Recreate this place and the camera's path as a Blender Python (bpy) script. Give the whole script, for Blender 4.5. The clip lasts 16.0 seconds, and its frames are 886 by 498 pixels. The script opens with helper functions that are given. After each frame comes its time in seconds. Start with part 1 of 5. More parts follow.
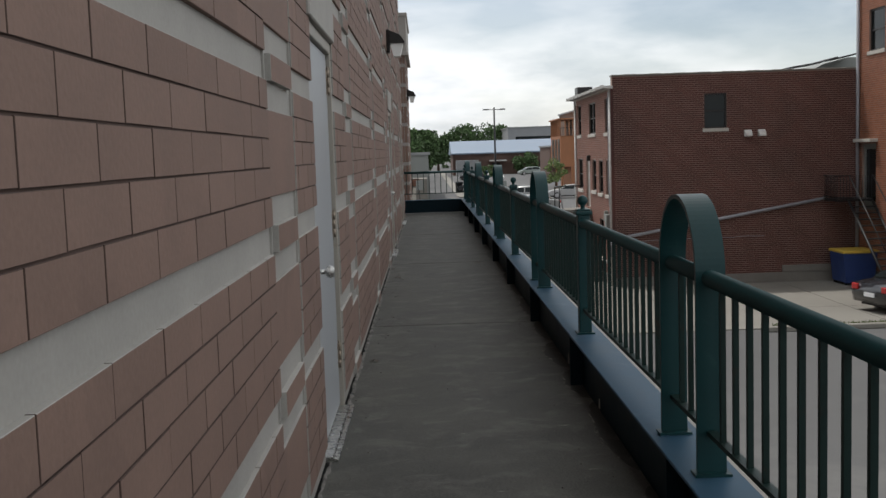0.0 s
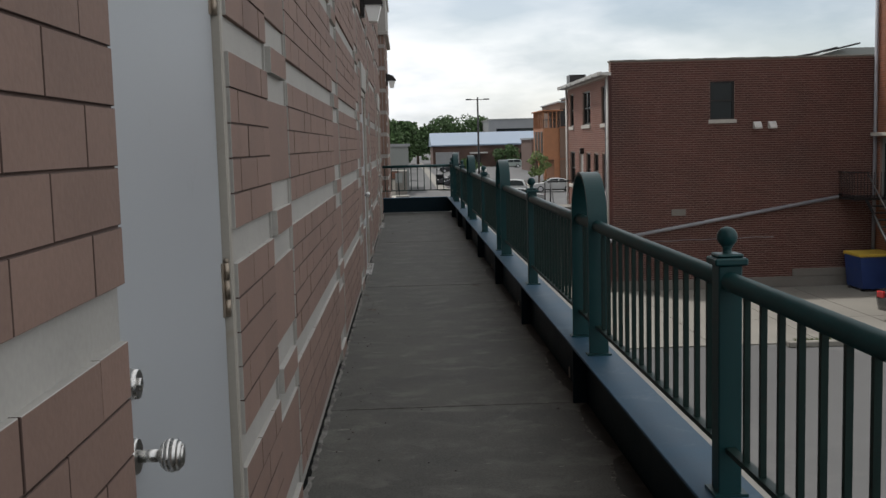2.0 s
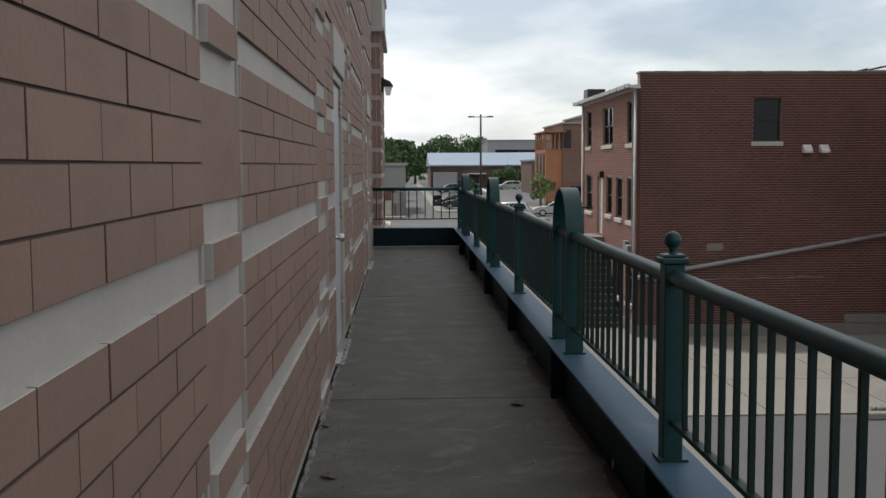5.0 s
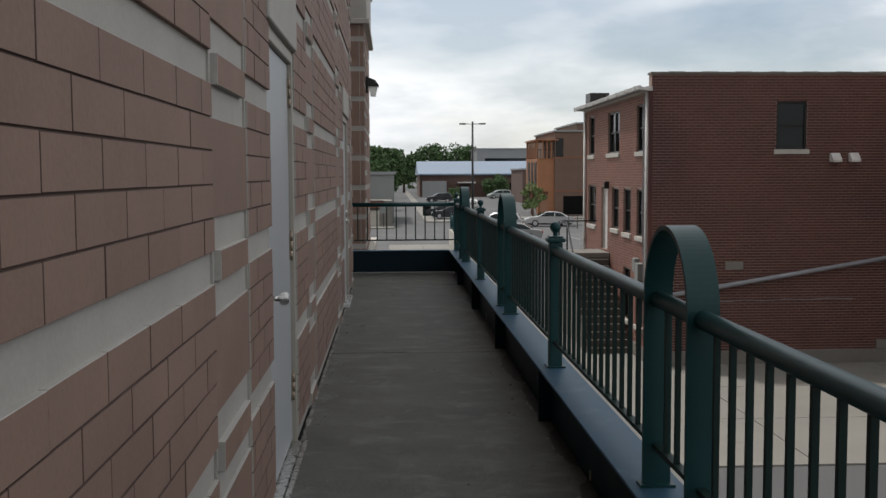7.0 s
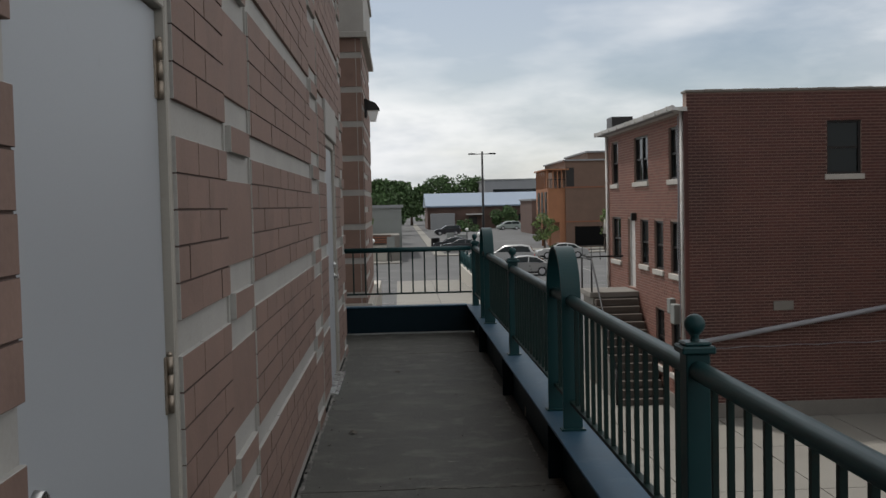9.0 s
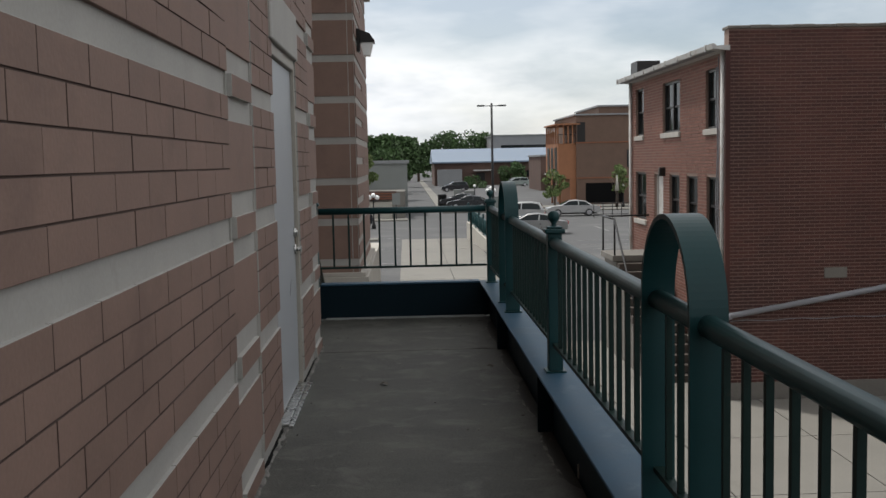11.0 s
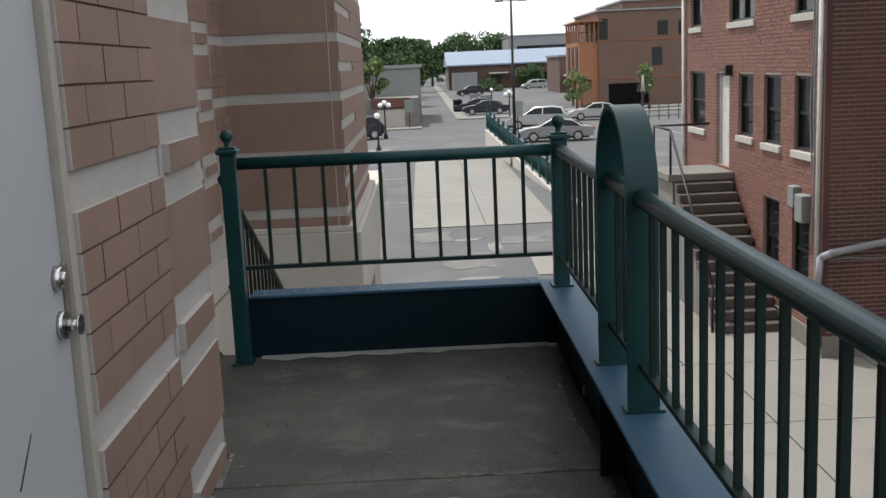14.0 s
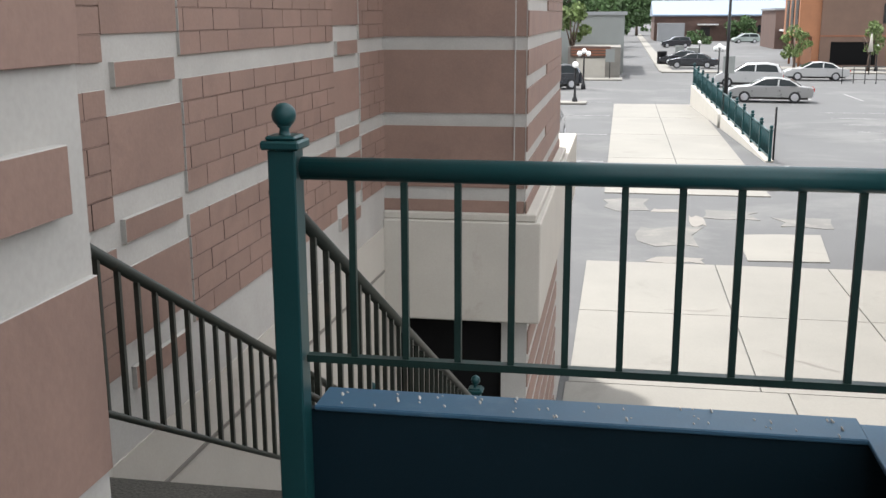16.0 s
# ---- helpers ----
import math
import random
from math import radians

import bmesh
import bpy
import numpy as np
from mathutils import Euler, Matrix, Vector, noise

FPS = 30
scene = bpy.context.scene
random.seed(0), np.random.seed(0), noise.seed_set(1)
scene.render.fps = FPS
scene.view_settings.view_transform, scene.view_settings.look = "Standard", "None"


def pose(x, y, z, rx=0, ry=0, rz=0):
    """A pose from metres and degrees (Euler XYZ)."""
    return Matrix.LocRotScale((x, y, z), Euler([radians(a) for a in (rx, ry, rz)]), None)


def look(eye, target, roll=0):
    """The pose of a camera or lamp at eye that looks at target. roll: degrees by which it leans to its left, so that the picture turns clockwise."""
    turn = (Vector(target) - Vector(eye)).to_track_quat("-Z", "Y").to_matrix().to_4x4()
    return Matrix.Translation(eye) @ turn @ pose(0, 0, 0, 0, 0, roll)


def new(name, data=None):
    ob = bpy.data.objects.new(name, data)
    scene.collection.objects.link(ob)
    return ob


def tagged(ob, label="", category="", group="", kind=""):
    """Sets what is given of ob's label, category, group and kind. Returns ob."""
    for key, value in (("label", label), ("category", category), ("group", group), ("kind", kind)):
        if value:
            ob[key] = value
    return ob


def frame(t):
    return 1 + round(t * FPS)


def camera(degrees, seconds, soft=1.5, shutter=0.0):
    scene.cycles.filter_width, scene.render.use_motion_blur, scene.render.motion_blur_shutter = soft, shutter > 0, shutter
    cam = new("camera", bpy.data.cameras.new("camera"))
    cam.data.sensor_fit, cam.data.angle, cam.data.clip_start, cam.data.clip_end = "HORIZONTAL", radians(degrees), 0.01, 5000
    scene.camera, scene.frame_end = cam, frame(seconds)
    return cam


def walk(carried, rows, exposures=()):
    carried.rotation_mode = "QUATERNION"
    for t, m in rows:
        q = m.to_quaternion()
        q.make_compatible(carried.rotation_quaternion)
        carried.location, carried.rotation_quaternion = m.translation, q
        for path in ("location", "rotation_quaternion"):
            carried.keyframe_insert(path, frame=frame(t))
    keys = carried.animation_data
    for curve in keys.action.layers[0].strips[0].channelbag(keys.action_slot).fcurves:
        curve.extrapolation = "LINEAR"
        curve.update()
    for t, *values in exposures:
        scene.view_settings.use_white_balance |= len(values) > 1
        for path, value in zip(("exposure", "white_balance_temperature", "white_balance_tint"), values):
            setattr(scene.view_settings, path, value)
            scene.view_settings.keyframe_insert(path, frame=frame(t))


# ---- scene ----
cam = camera(47.1, 16.0)
PATH = [
    (0, (0.539, -2.379, 1.492), (0.567, -0.388, 1.305), -1.9),
    (0.5, (0.539, -1.601, 1.49), (0.568, 0.389, 1.295), -1.9),
    (1, (0.525, -0.809, 1.486), (0.58, 1.18, 1.28), -1.8),
    (1.5, (0.519, 0.067, 1.484), (0.592, 2.055, 1.279), -1.8),
    (2, (0.493, 0.771, 1.485), (0.562, 2.76, 1.281), -1.5),
    (2.5, (0.515, 1.502, 1.49), (0.564, 3.492, 1.295), -1.1),
    (3, (0.542, 2.247, 1.487), (0.586, 4.238, 1.31), -0.2),
    (3.5, (0.559, 3.018, 1.466), (0.61, 5.009, 1.28), -0.1),
    (4, (0.517, 3.743, 1.455), (0.581, 5.734, 1.281), -0.2),
    (4.5, (0.516, 4.468, 1.452), (0.606, 6.458, 1.273), -0.1),
    (5, (0.495, 5.228, 1.456), (0.574, 7.219, 1.291), -0.3),
    (7.5, (0.547, 8.746, 1.496), (0.659, 10.738, 1.354), -0.5),
    (8, (0.553, 9.465, 1.5), (0.652, 11.458, 1.367), -1.4),
    (8.5, (0.559, 10.237, 1.547), (0.649, 12.231, 1.42), -1.6),
    (9, (0.601, 10.942, 1.557), (0.686, 12.938, 1.471), -1.3),
    (9.2, (0.605, 11.212, 1.531), (0.675, 13.21, 1.454), -1.3),
    (11.5, (0.778, 14.48, 1.462), (0.849, 16.471, 1.276), -1.1),
    (12, (0.811, 15.247, 1.447), (0.896, 17.237, 1.26), -1.1),
    (12.5, (0.796, 15.958, 1.451), (0.882, 17.946, 1.254), -1.3),
    (13, (0.792, 16.66, 1.462), (0.874, 18.646, 1.237), -1.9),
    (13.5, (0.805, 17.4, 1.465), (0.858, 19.38, 1.194), -2.7),
    (14, (0.832, 18.15, 1.469), (0.861, 20.118, 1.114), -2.6),
    (14.5, (0.889, 18.798, 1.473), (0.899, 20.756, 1.067), -2.3),
    (15, (0.867, 19.457, 1.455), (0.834, 21.409, 1.022), -1.4),
    (15.5, (0.854, 20.068, 1.44), (0.692, 22.014, 1.006), -0.8),
    (16, (0.732, 20.66, 1.426), (0.398, 22.58, 0.978), -0.2),
]
EXPOSURE = [(0, -0.1, 6500, 10), (5, -0.05, 6500, 10), (7.4, -0.2, 6500, 10), (8.5, -0.2, 6500, 10), (9.0, -0.38, 6500, 10), (9.2, -0.42, 6500, 10), (11.4, -0.12, 6480, 10), (13, -0.04, 6420, 10), (14, 0.4, 6380, 11), (14.5, 0.82, 6380, 11), (15, 1.38, 6380, 11), (15.5, 1.32, 6380, 11), (16, 1.2, 6380, 11)]
walk(cam, [(t, look(eye, target, roll)) for t, eye, target, roll in PATH], exposures=EXPOSURE)

# ---- world and sun ----
SUN_TO = Vector((-3.1, 3.5, 9.6)).normalized()
world = bpy.data.worlds.new("overcast_sky")
scene.world = world
world.use_nodes = True
wt = world.node_tree
for n in list(wt.nodes):
    wt.nodes.remove(n)
w_out = wt.nodes.new("ShaderNodeOutputWorld")
w_bg = wt.nodes.new("ShaderNodeBackground")
w_sky = wt.nodes.new("ShaderNodeTexSky")
w_sky.sky_type = "NISHITA"
w_sky.sun_disc = False
w_sky.sun_elevation = math.asin(SUN_TO.z)
w_sky.sun_rotation = math.atan2(SUN_TO.x, SUN_TO.y)
w_co = wt.nodes.new("ShaderNodeTexCoord")
w_map = wt.nodes.new("ShaderNodeMapping")
w_map.inputs["Scale"].default_value = (1.0, 1.0, 3.2)
w_n1 = wt.nodes.new("ShaderNodeTexNoise")
w_n1.inputs["Scale"].default_value = 4.4
w_n1.inputs["Detail"].default_value = 8
w_n1.inputs["Roughness"].default_value = 0.55
w_n2 = wt.nodes.new("ShaderNodeTexNoise")
w_n2.inputs["Scale"].default_value = 1.3
w_n2.inputs["Detail"].default_value = 6
w_r1 = wt.nodes.new("ShaderNodeValToRGB")
w_r1.color_ramp.elements[0].position, w_r1.color_ramp.elements[0].color = 0.40, (8.5, 9.0, 9.5, 1)
w_r1.color_ramp.elements[1].position, w_r1.color_ramp.elements[1].color = 0.57, (13.4, 13.4, 13.4, 1)
w_r2 = wt.nodes.new("ShaderNodeValToRGB")
w_r2.color_ramp.elements[0].position, w_r2.color_ramp.elements[0].color = 0.53, (1, 1, 1, 1)
w_r2.color_ramp.elements[1].position, w_r2.color_ramp.elements[1].color = 0.66, (0.30, 0.25, 0.25, 1)
w_mix = wt.nodes.new("ShaderNodeMix")
w_mix.data_type = "RGBA"
wt.links.new(w_co.outputs["Generated"], w_map.inputs["Vector"])
wt.links.new(w_map.outputs["Vector"], w_n1.inputs["Vector"])
wt.links.new(w_map.outputs["Vector"], w_n2.inputs["Vector"])
wt.links.new(w_n1.outputs["Fac"], w_r1.inputs["Fac"])
wt.links.new(w_n2.outputs["Fac"], w_r2.inputs["Fac"])
wt.links.new(w_r2.outputs["Color"], w_mix.inputs["Factor"])
wt.links.new(w_sky.outputs["Color"], w_mix.inputs["A"])
wt.links.new(w_r1.outputs["Color"], w_mix.inputs["B"])
wt.links.new(w_mix.outputs["Result"], w_bg.inputs["Color"])
w_bg.inputs["Strength"].default_value = 0.10
wt.links.new(w_bg.outputs["Background"], w_out.inputs["Surface"])

sun = new("sun", bpy.data.lights.new("sun", "SUN"))
sun.data.energy = 3.2
sun.data.angle = radians(3)
sun.data.color = (1.0, 0.965, 0.915)
sun.matrix_world = look(SUN_TO * 60, (0, 0, 0))


# ---- materials ----
def surf(name, col, rough=0.8, metal=0.0, tone=0.18, big=0.8, fine=60.0, bump=0.15, depth=0.004, rnd=0.0, stain=None, stain_scale=1.2,
         stain_at=0.58, island=False, stretch=(1, 1, 1), spec=0.4, coat=0.0, weight=0.45, scuff=None):
    """A weathered surface: two scales of tone, fine relief, stains, and a tint of its own for each piece."""
    m = bpy.data.materials.new(name)
    m.use_nodes = True
    nt = m.node_tree
    L = nt.links.new
    b = nt.nodes["Principled BSDF"]
    b.inputs["Roughness"].default_value = rough
    b.inputs["Metallic"].default_value = metal
    b.inputs["Specular IOR Level"].default_value = spec
    if coat:
        b.inputs["Coat Weight"].default_value = coat
        b.inputs["Coat Roughness"].default_value = 0.08
    geo = nt.nodes.new("ShaderNodeNewGeometry")
    mp = nt.nodes.new("ShaderNodeMapping")
    mp.inputs["Scale"].default_value = stretch
    L(geo.outputs["Position"], mp.inputs["Vector"])
    n1 = nt.nodes.new("ShaderNodeTexNoise")
    n1.inputs["Scale"].default_value = big
    n1.inputs["Detail"].default_value = 5
    n1.inputs["Roughness"].default_value = 0.62
    n2 = nt.nodes.new("ShaderNodeTexNoise")
    n2.inputs["Scale"].default_value = fine
    n2.inputs["Detail"].default_value = 3
    L(mp.outputs["Vector"], n1.inputs["Vector"])
    L(mp.outputs["Vector"], n2.inputs["Vector"])
    add = nt.nodes.new("ShaderNodeMath")
    add.operation = "ADD"
    L(n1.outputs["Fac"], add.inputs[0])
    sc = nt.nodes.new("ShaderNodeMath")
    sc.operation = "MULTIPLY"
    sc.inputs[1].default_value = weight
    L(n2.outputs["Fac"], sc.inputs[0])
    L(sc.outputs[0], add.inputs[1])
    mr = nt.nodes.new("ShaderNodeMapRange")
    mr.inputs["From Min"].default_value = 0.5 + 0.5 * weight - 0.24 - 0.1 * weight
    mr.inputs["From Max"].default_value = 0.5 + 0.5 * weight + 0.24 + 0.1 * weight
    mr.inputs["To Min"].default_value = 1.0 - tone
    mr.inputs["To Max"].default_value = 1.0 + tone
    L(add.outputs[0], mr.inputs["Value"])
    val = mr.outputs["Result"]
    if rnd:
        mr2 = nt.nodes.new("ShaderNodeMapRange")
        mr2.inputs["To Min"].default_value = 1.0 - rnd
        mr2.inputs["To Max"].default_value = 1.0 + rnd
        if island:
            L(geo.outputs["Random Per Island"], mr2.inputs["Value"])
        else:
            oi = nt.nodes.new("ShaderNodeObjectInfo")
            L(oi.outputs["Random"], mr2.inputs["Value"])
        mu = nt.nodes.new("ShaderNodeMath")
        mu.operation = "MULTIPLY"
        L(val, mu.inputs[0])
        L(mr2.outputs["Result"], mu.inputs[1])
        val = mu.outputs[0]
    mixc = nt.nodes.new("ShaderNodeMix")
    mixc.data_type = "RGBA"
    mixc.blend_type = "MULTIPLY"
    mixc.inputs["Factor"].default_value = 1.0
    mixc.inputs["A"].default_value = (*col, 1)
    L(val, mixc.inputs["B"])
    out = mixc.outputs["Result"]
    if stain:
        n3 = nt.nodes.new("ShaderNodeTexNoise")
        n3.inputs["Scale"].default_value = stain_scale
        n3.inputs["Detail"].default_value = 9
        n3.inputs["Roughness"].default_value = 0.68
        n3.inputs["Distortion"].default_value = 0.4
        L(mp.outputs["Vector"], n3.inputs["Vector"])
        rp = nt.nodes.new("ShaderNodeMapRange")
        rp.inputs["From Min"].default_value = stain_at - 0.06
        rp.inputs["From Max"].default_value = stain_at + 0.09
        L(n3.outputs["Fac"], rp.inputs["Value"])
        ms = nt.nodes.new("ShaderNodeMix")
        ms.data_type = "RGBA"
        L(rp.outputs["Result"], ms.inputs["Factor"])
        L(out, ms.inputs["A"])
        ms.inputs["B"].default_value = (*stain, 1)
        out = ms.outputs["Result"]
    if scuff:
        m2 = nt.nodes.new("ShaderNodeMapping")
        m2.inputs["Scale"].default_value = (2.2, 9.0, 4.0)
        L(geo.outputs["Position"], m2.inputs["Vector"])
        n4 = nt.nodes.new("ShaderNodeTexNoise")
        n4.inputs["Scale"].default_value = 2.4
        n4.inputs["Detail"].default_value = 7
        n4.inputs["Roughness"].default_value = 0.7
        L(m2.outputs["Vector"], n4.inputs["Vector"])
        rq = nt.nodes.new("ShaderNodeMapRange")
        rq.inputs["From Min"].default_value = 0.635
        rq.inputs["From Max"].default_value = 0.70
        L(n4.outputs["Fac"], rq.inputs["Value"])
        mq = nt.nodes.new("ShaderNodeMix")
        mq.data_type = "RGBA"
        L(rq.outputs["Result"], mq.inputs["Factor"])
        L(out, mq.inputs["A"])
        mq.inputs["B"].default_value = (*scuff, 1)
        out = mq.outputs["Result"]
    L(out, b.inputs["Base Color"])
    if bump:
        bp = nt.nodes.new("ShaderNodeBump")
        bp.inputs["Strength"].default_value = bump
        bp.inputs["Distance"].default_value = depth
        L(add.outputs[0], bp.inputs["Height"])
        L(bp.outputs["Normal"], b.inputs["Normal"])
    rr = nt.nodes.new("ShaderNodeMapRange")
    rr.inputs["To Min"].default_value = max(0.03, rough - 0.1)
    rr.inputs["To Max"].default_value = min(1.0, rough + 0.1)
    L(n1.outputs["Fac"], rr.inputs["Value"])
    L(rr.outputs["Result"], b.inputs["Roughness"])
    return m


def plain(name, col, rough=0.5, metal=0.0, trans=0.0, emit=0.0):
    m = bpy.data.materials.new(name)
    m.use_nodes = True
    b = m.node_tree.nodes["Principled BSDF"]
    b.inputs["Base Color"].default_value = (*col, 1)
    b.inputs["Roughness"].default_value = rough
    b.inputs["Metallic"].default_value = metal
    b.inputs["Transmission Weight"].default_value = trans
    return m


M_BROWN = surf("brown_painted_block", (0.200, 0.129, 0.102), 0.75, tone=0.15, big=2.4, fine=70, bump=0.45, depth=0.004, rnd=0.06, stain=(0.165, 0.106, 0.085), stain_scale=1.6, stain_at=0.60)
M_BROWN_J = surf("brown_painted_block_joined", (0.200, 0.129, 0.102), 0.75, tone=0.15, big=2.4, fine=70, bump=0.45, depth=0.004, rnd=0.06, stain=(0.165, 0.106, 0.085), stain_scale=1.6, stain_at=0.60, island=True)
M_CREAM = surf("off_white_painted_masonry", (0.335, 0.322, 0.297), 0.75, tone=0.13, big=2.2, fine=80, bump=0.2, depth=0.003, stain=(0.25, 0.235, 0.21), stain_scale=3.0, stain_at=0.70)
M_CREAM2 = surf("cream_render", (0.385, 0.36, 0.315), 0.8, tone=0.08, big=1.5, fine=70, bump=0.2, stain=(0.30, 0.27, 0.23), stain_scale=2.4, stain_at=0.68)
M_FLOOR = surf("stained_concrete_deck", (0.051, 0.0495, 0.042), 0.70, tone=0.8, weight=1.3, big=1.5, fine=110, bump=0.45, depth=0.004, stain=(0.092, 0.089, 0.077), stain_scale=3.6, stain_at=0.57, stretch=(0.9, 1.15, 1), scuff=(0.22, 0.21, 0.185))
M_SEAL = surf("cracked_sealant", (0.15, 0.14, 0.128), 0.85, tone=0.3, big=8, fine=90, bump=0.5, depth=0.006, stain=(0.05, 0.045, 0.04), stain_scale=7, stain_at=0.52)
# Railing green taken darker; the bars' backlit shade is put into the colour.
M_BALUSTER = surf("backlit_weathered_bar_paint", (0.009, 0.025, 0.022), 0.5, tone=0.3, big=6, fine=140, bump=0.12, depth=0.001, spec=0.2, stain=(0.03, 0.02, 0.014), stain_scale=9, stain_at=0.66)
M_GREEN = surf("dark_green_paint", (0.007, 0.040, 0.043), 0.38, tone=0.15, big=3, fine=160, bump=0.08, depth=0.001, spec=0.25, stain=(0.016, 0.058, 0.058), stain_scale=6, stain_at=0.68)
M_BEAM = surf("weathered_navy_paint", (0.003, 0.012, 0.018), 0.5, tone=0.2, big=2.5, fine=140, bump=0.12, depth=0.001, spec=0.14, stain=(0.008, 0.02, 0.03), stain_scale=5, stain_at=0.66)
# Beam paint made paler; the sky's sheen on flange tops is in this colour.
M_FLANGE = surf("sky_lit_blue_grey_paint", (0.032, 0.082, 0.132), 0.5, tone=0.2, big=2.5, fine=140, bump=0.1, depth=0.001, spec=0.22, stain=(0.07, 0.12, 0.165), stain_scale=4, stain_at=0.62)
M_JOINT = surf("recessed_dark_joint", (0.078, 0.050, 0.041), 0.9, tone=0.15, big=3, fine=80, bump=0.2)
M_DOOR = surf("white_painted_steel_door", (0.345, 0.36, 0.375), 0.45, tone=0.05, big=1.2, fine=200, bump=0.05, depth=0.001, stain=(0.29, 0.295, 0.295), stain_scale=4, stain_at=0.70)
M_FRAME = surf("cream_door_frame_paint", (0.32, 0.295, 0.255), 0.55, tone=0.08, big=3, fine=100, bump=0.1, stain=(0.28, 0.24, 0.19), stain_scale=6, stain_at=0.66)
M_STEEL = surf("brushed_nickel", (0.55, 0.54, 0.52), 0.28, 1.0, tone=0.1, big=20, fine=300, bump=0.03)
M_HINGE = surf("tarnished_hinge_steel", (0.30, 0.25, 0.20), 0.45, 0.8, tone=0.3, big=30, fine=200, bump=0.2)
M_DARK = surf("dark_bronze", (0.018, 0.016, 0.015), 0.4, 0.3, tone=0.2, big=8, bump=0.05)
M_BRONZE = surf("weathered_bronze_green_paint", (0.020, 0.024, 0.019), 0.45, tone=0.3, big=5, fine=120, bump=0.15, depth=0.001, spec=0.35, stain=(0.05, 0.038, 0.028), stain_scale=7, stain_at=0.62)
M_IRON = surf("black_iron", (0.012, 0.012, 0.013), 0.5, 0.2, tone=0.2, big=8, bump=0.1)
# Front brick keeps the darker tone of a face turned from the sun.
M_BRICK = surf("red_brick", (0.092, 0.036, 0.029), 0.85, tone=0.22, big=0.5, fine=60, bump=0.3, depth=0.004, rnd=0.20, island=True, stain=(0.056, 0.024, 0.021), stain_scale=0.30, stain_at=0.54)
# Same brick on the side; its sunlight is put into this lighter colour.
M_BRICK_S = surf("orange_red_brick_sunlit", (0.190, 0.088, 0.065), 0.85, tone=0.14, big=0.5, fine=60, bump=0.3, depth=0.004, rnd=0.16, island=True, stain=(0.15, 0.062, 0.045), stain_scale=0.4, stain_at=0.60)
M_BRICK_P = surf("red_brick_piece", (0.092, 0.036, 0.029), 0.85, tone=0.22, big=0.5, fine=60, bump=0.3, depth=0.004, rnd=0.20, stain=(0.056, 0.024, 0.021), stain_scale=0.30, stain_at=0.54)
M_MORTAR = surf("weathered_mortar", (0.255, 0.182, 0.152), 0.9, tone=0.2, big=1.2, fine=60, bump=0.3)
M_ORANGE = surf("orange_brick", (0.235, 0.092, 0.050), 0.85, tone=0.15, big=0.6, fine=50, bump=0.3, rnd=0.16, island=True)
M_CONC = surf("sunlit_concrete", (0.180, 0.171, 0.150), 0.85, tone=0.14, big=0.4, fine=40, bump=0.25, stain=(0.135, 0.125, 0.108), stain_scale=0.5, stain_at=0.64)
M_ASPH = surf("worn_asphalt", (0.078, 0.078, 0.078), 0.9, tone=0.18, big=0.18, fine=30, bump=0.3, stain=(0.108, 0.107, 0.104), stain_scale=0.22, stain_at=0.57)
M_PATCH = surf("patched_grey_asphalt", (0.115, 0.111, 0.103), 0.9, tone=0.22, big=0.9, fine=35, bump=0.3, stain=(0.16, 0.152, 0.135), stain_scale=1.1, stain_at=0.56)
M_FOUND = surf("grey_foundation_concrete", (0.17, 0.158, 0.14), 0.9, tone=0.18, big=1.0, fine=40, bump=0.3)
M_STONE = surf("limestone_sill", (0.40, 0.38, 0.345), 0.8, tone=0.12, big=4, fine=60, bump=0.2)
M_WHITE = surf("white_trim_paint", (0.50, 0.49, 0.47), 0.6, tone=0.12, big=3, fine=60, bump=0.1, stain=(0.35, 0.31, 0.27), stain_scale=2.5, stain_at=0.60)
M_LINE = surf("worn_white_road_paint", (0.24, 0.24, 0.235), 0.8, tone=0.15, big=3, fine=30, bump=0.1, stain=(0.12, 0.12, 0.118), stain_scale=3, stain_at=0.50)
M_ROOF = surf("light_blue_metal_roof", (0.155, 0.20, 0.26), 0.5, 0.0, tone=0.08, big=0.3, bump=0.0)
M_GREY = surf("grey_metal_cladding", (0.22, 0.225, 0.23), 0.7, tone=0.08, big=0.4, bump=0.05)
M_SHEET = surf("pale_grey_render", (0.20, 0.21, 0.20), 0.8, tone=0.08, big=0.4, bump=0.1)
M_DULLBR = surf("dull_brown_brick", (0.10, 0.062, 0.05), 0.9, tone=0.2, big=0.8, fine=20, bump=0.3)
M_TAN = surf("brown_brick_flats", (0.135, 0.086, 0.064), 0.9, tone=0.14, big=0.9, fine=20, bump=0.25)
M_OWOOD = surf("orange_timber", (0.27, 0.118, 0.058), 0.75, tone=0.12, big=1.5, fine=30, bump=0.15)
M_LITTER = surf("dull_dry_leaf", (0.085, 0.075, 0.06), 0.9, tone=0.3, big=20, fine=80, bump=0.3)
M_BARK = surf("bark", (0.085, 0.06, 0.045), 0.95, tone=0.3, big=4, fine=40, bump=0.5, depth=0.02)
M_LEAF = surf("green_leaves", (0.050, 0.092, 0.030), 0.75, tone=0.3, big=0.5, fine=4, bump=0.0, rnd=0.4, island=True)
M_LEAF2 = surf("light_green_leaves", (0.12, 0.165, 0.055), 0.75, tone=0.3, big=0.6, fine=5, bump=0.0, rnd=0.35, island=True)
M_GRASS = surf("verge_grass", (0.10, 0.13, 0.05), 0.95, tone=0.3, big=2, fine=20, bump=0.4)
M_GLASS = plain("dark_window_glass", (0.012, 0.016, 0.017), 0.05)
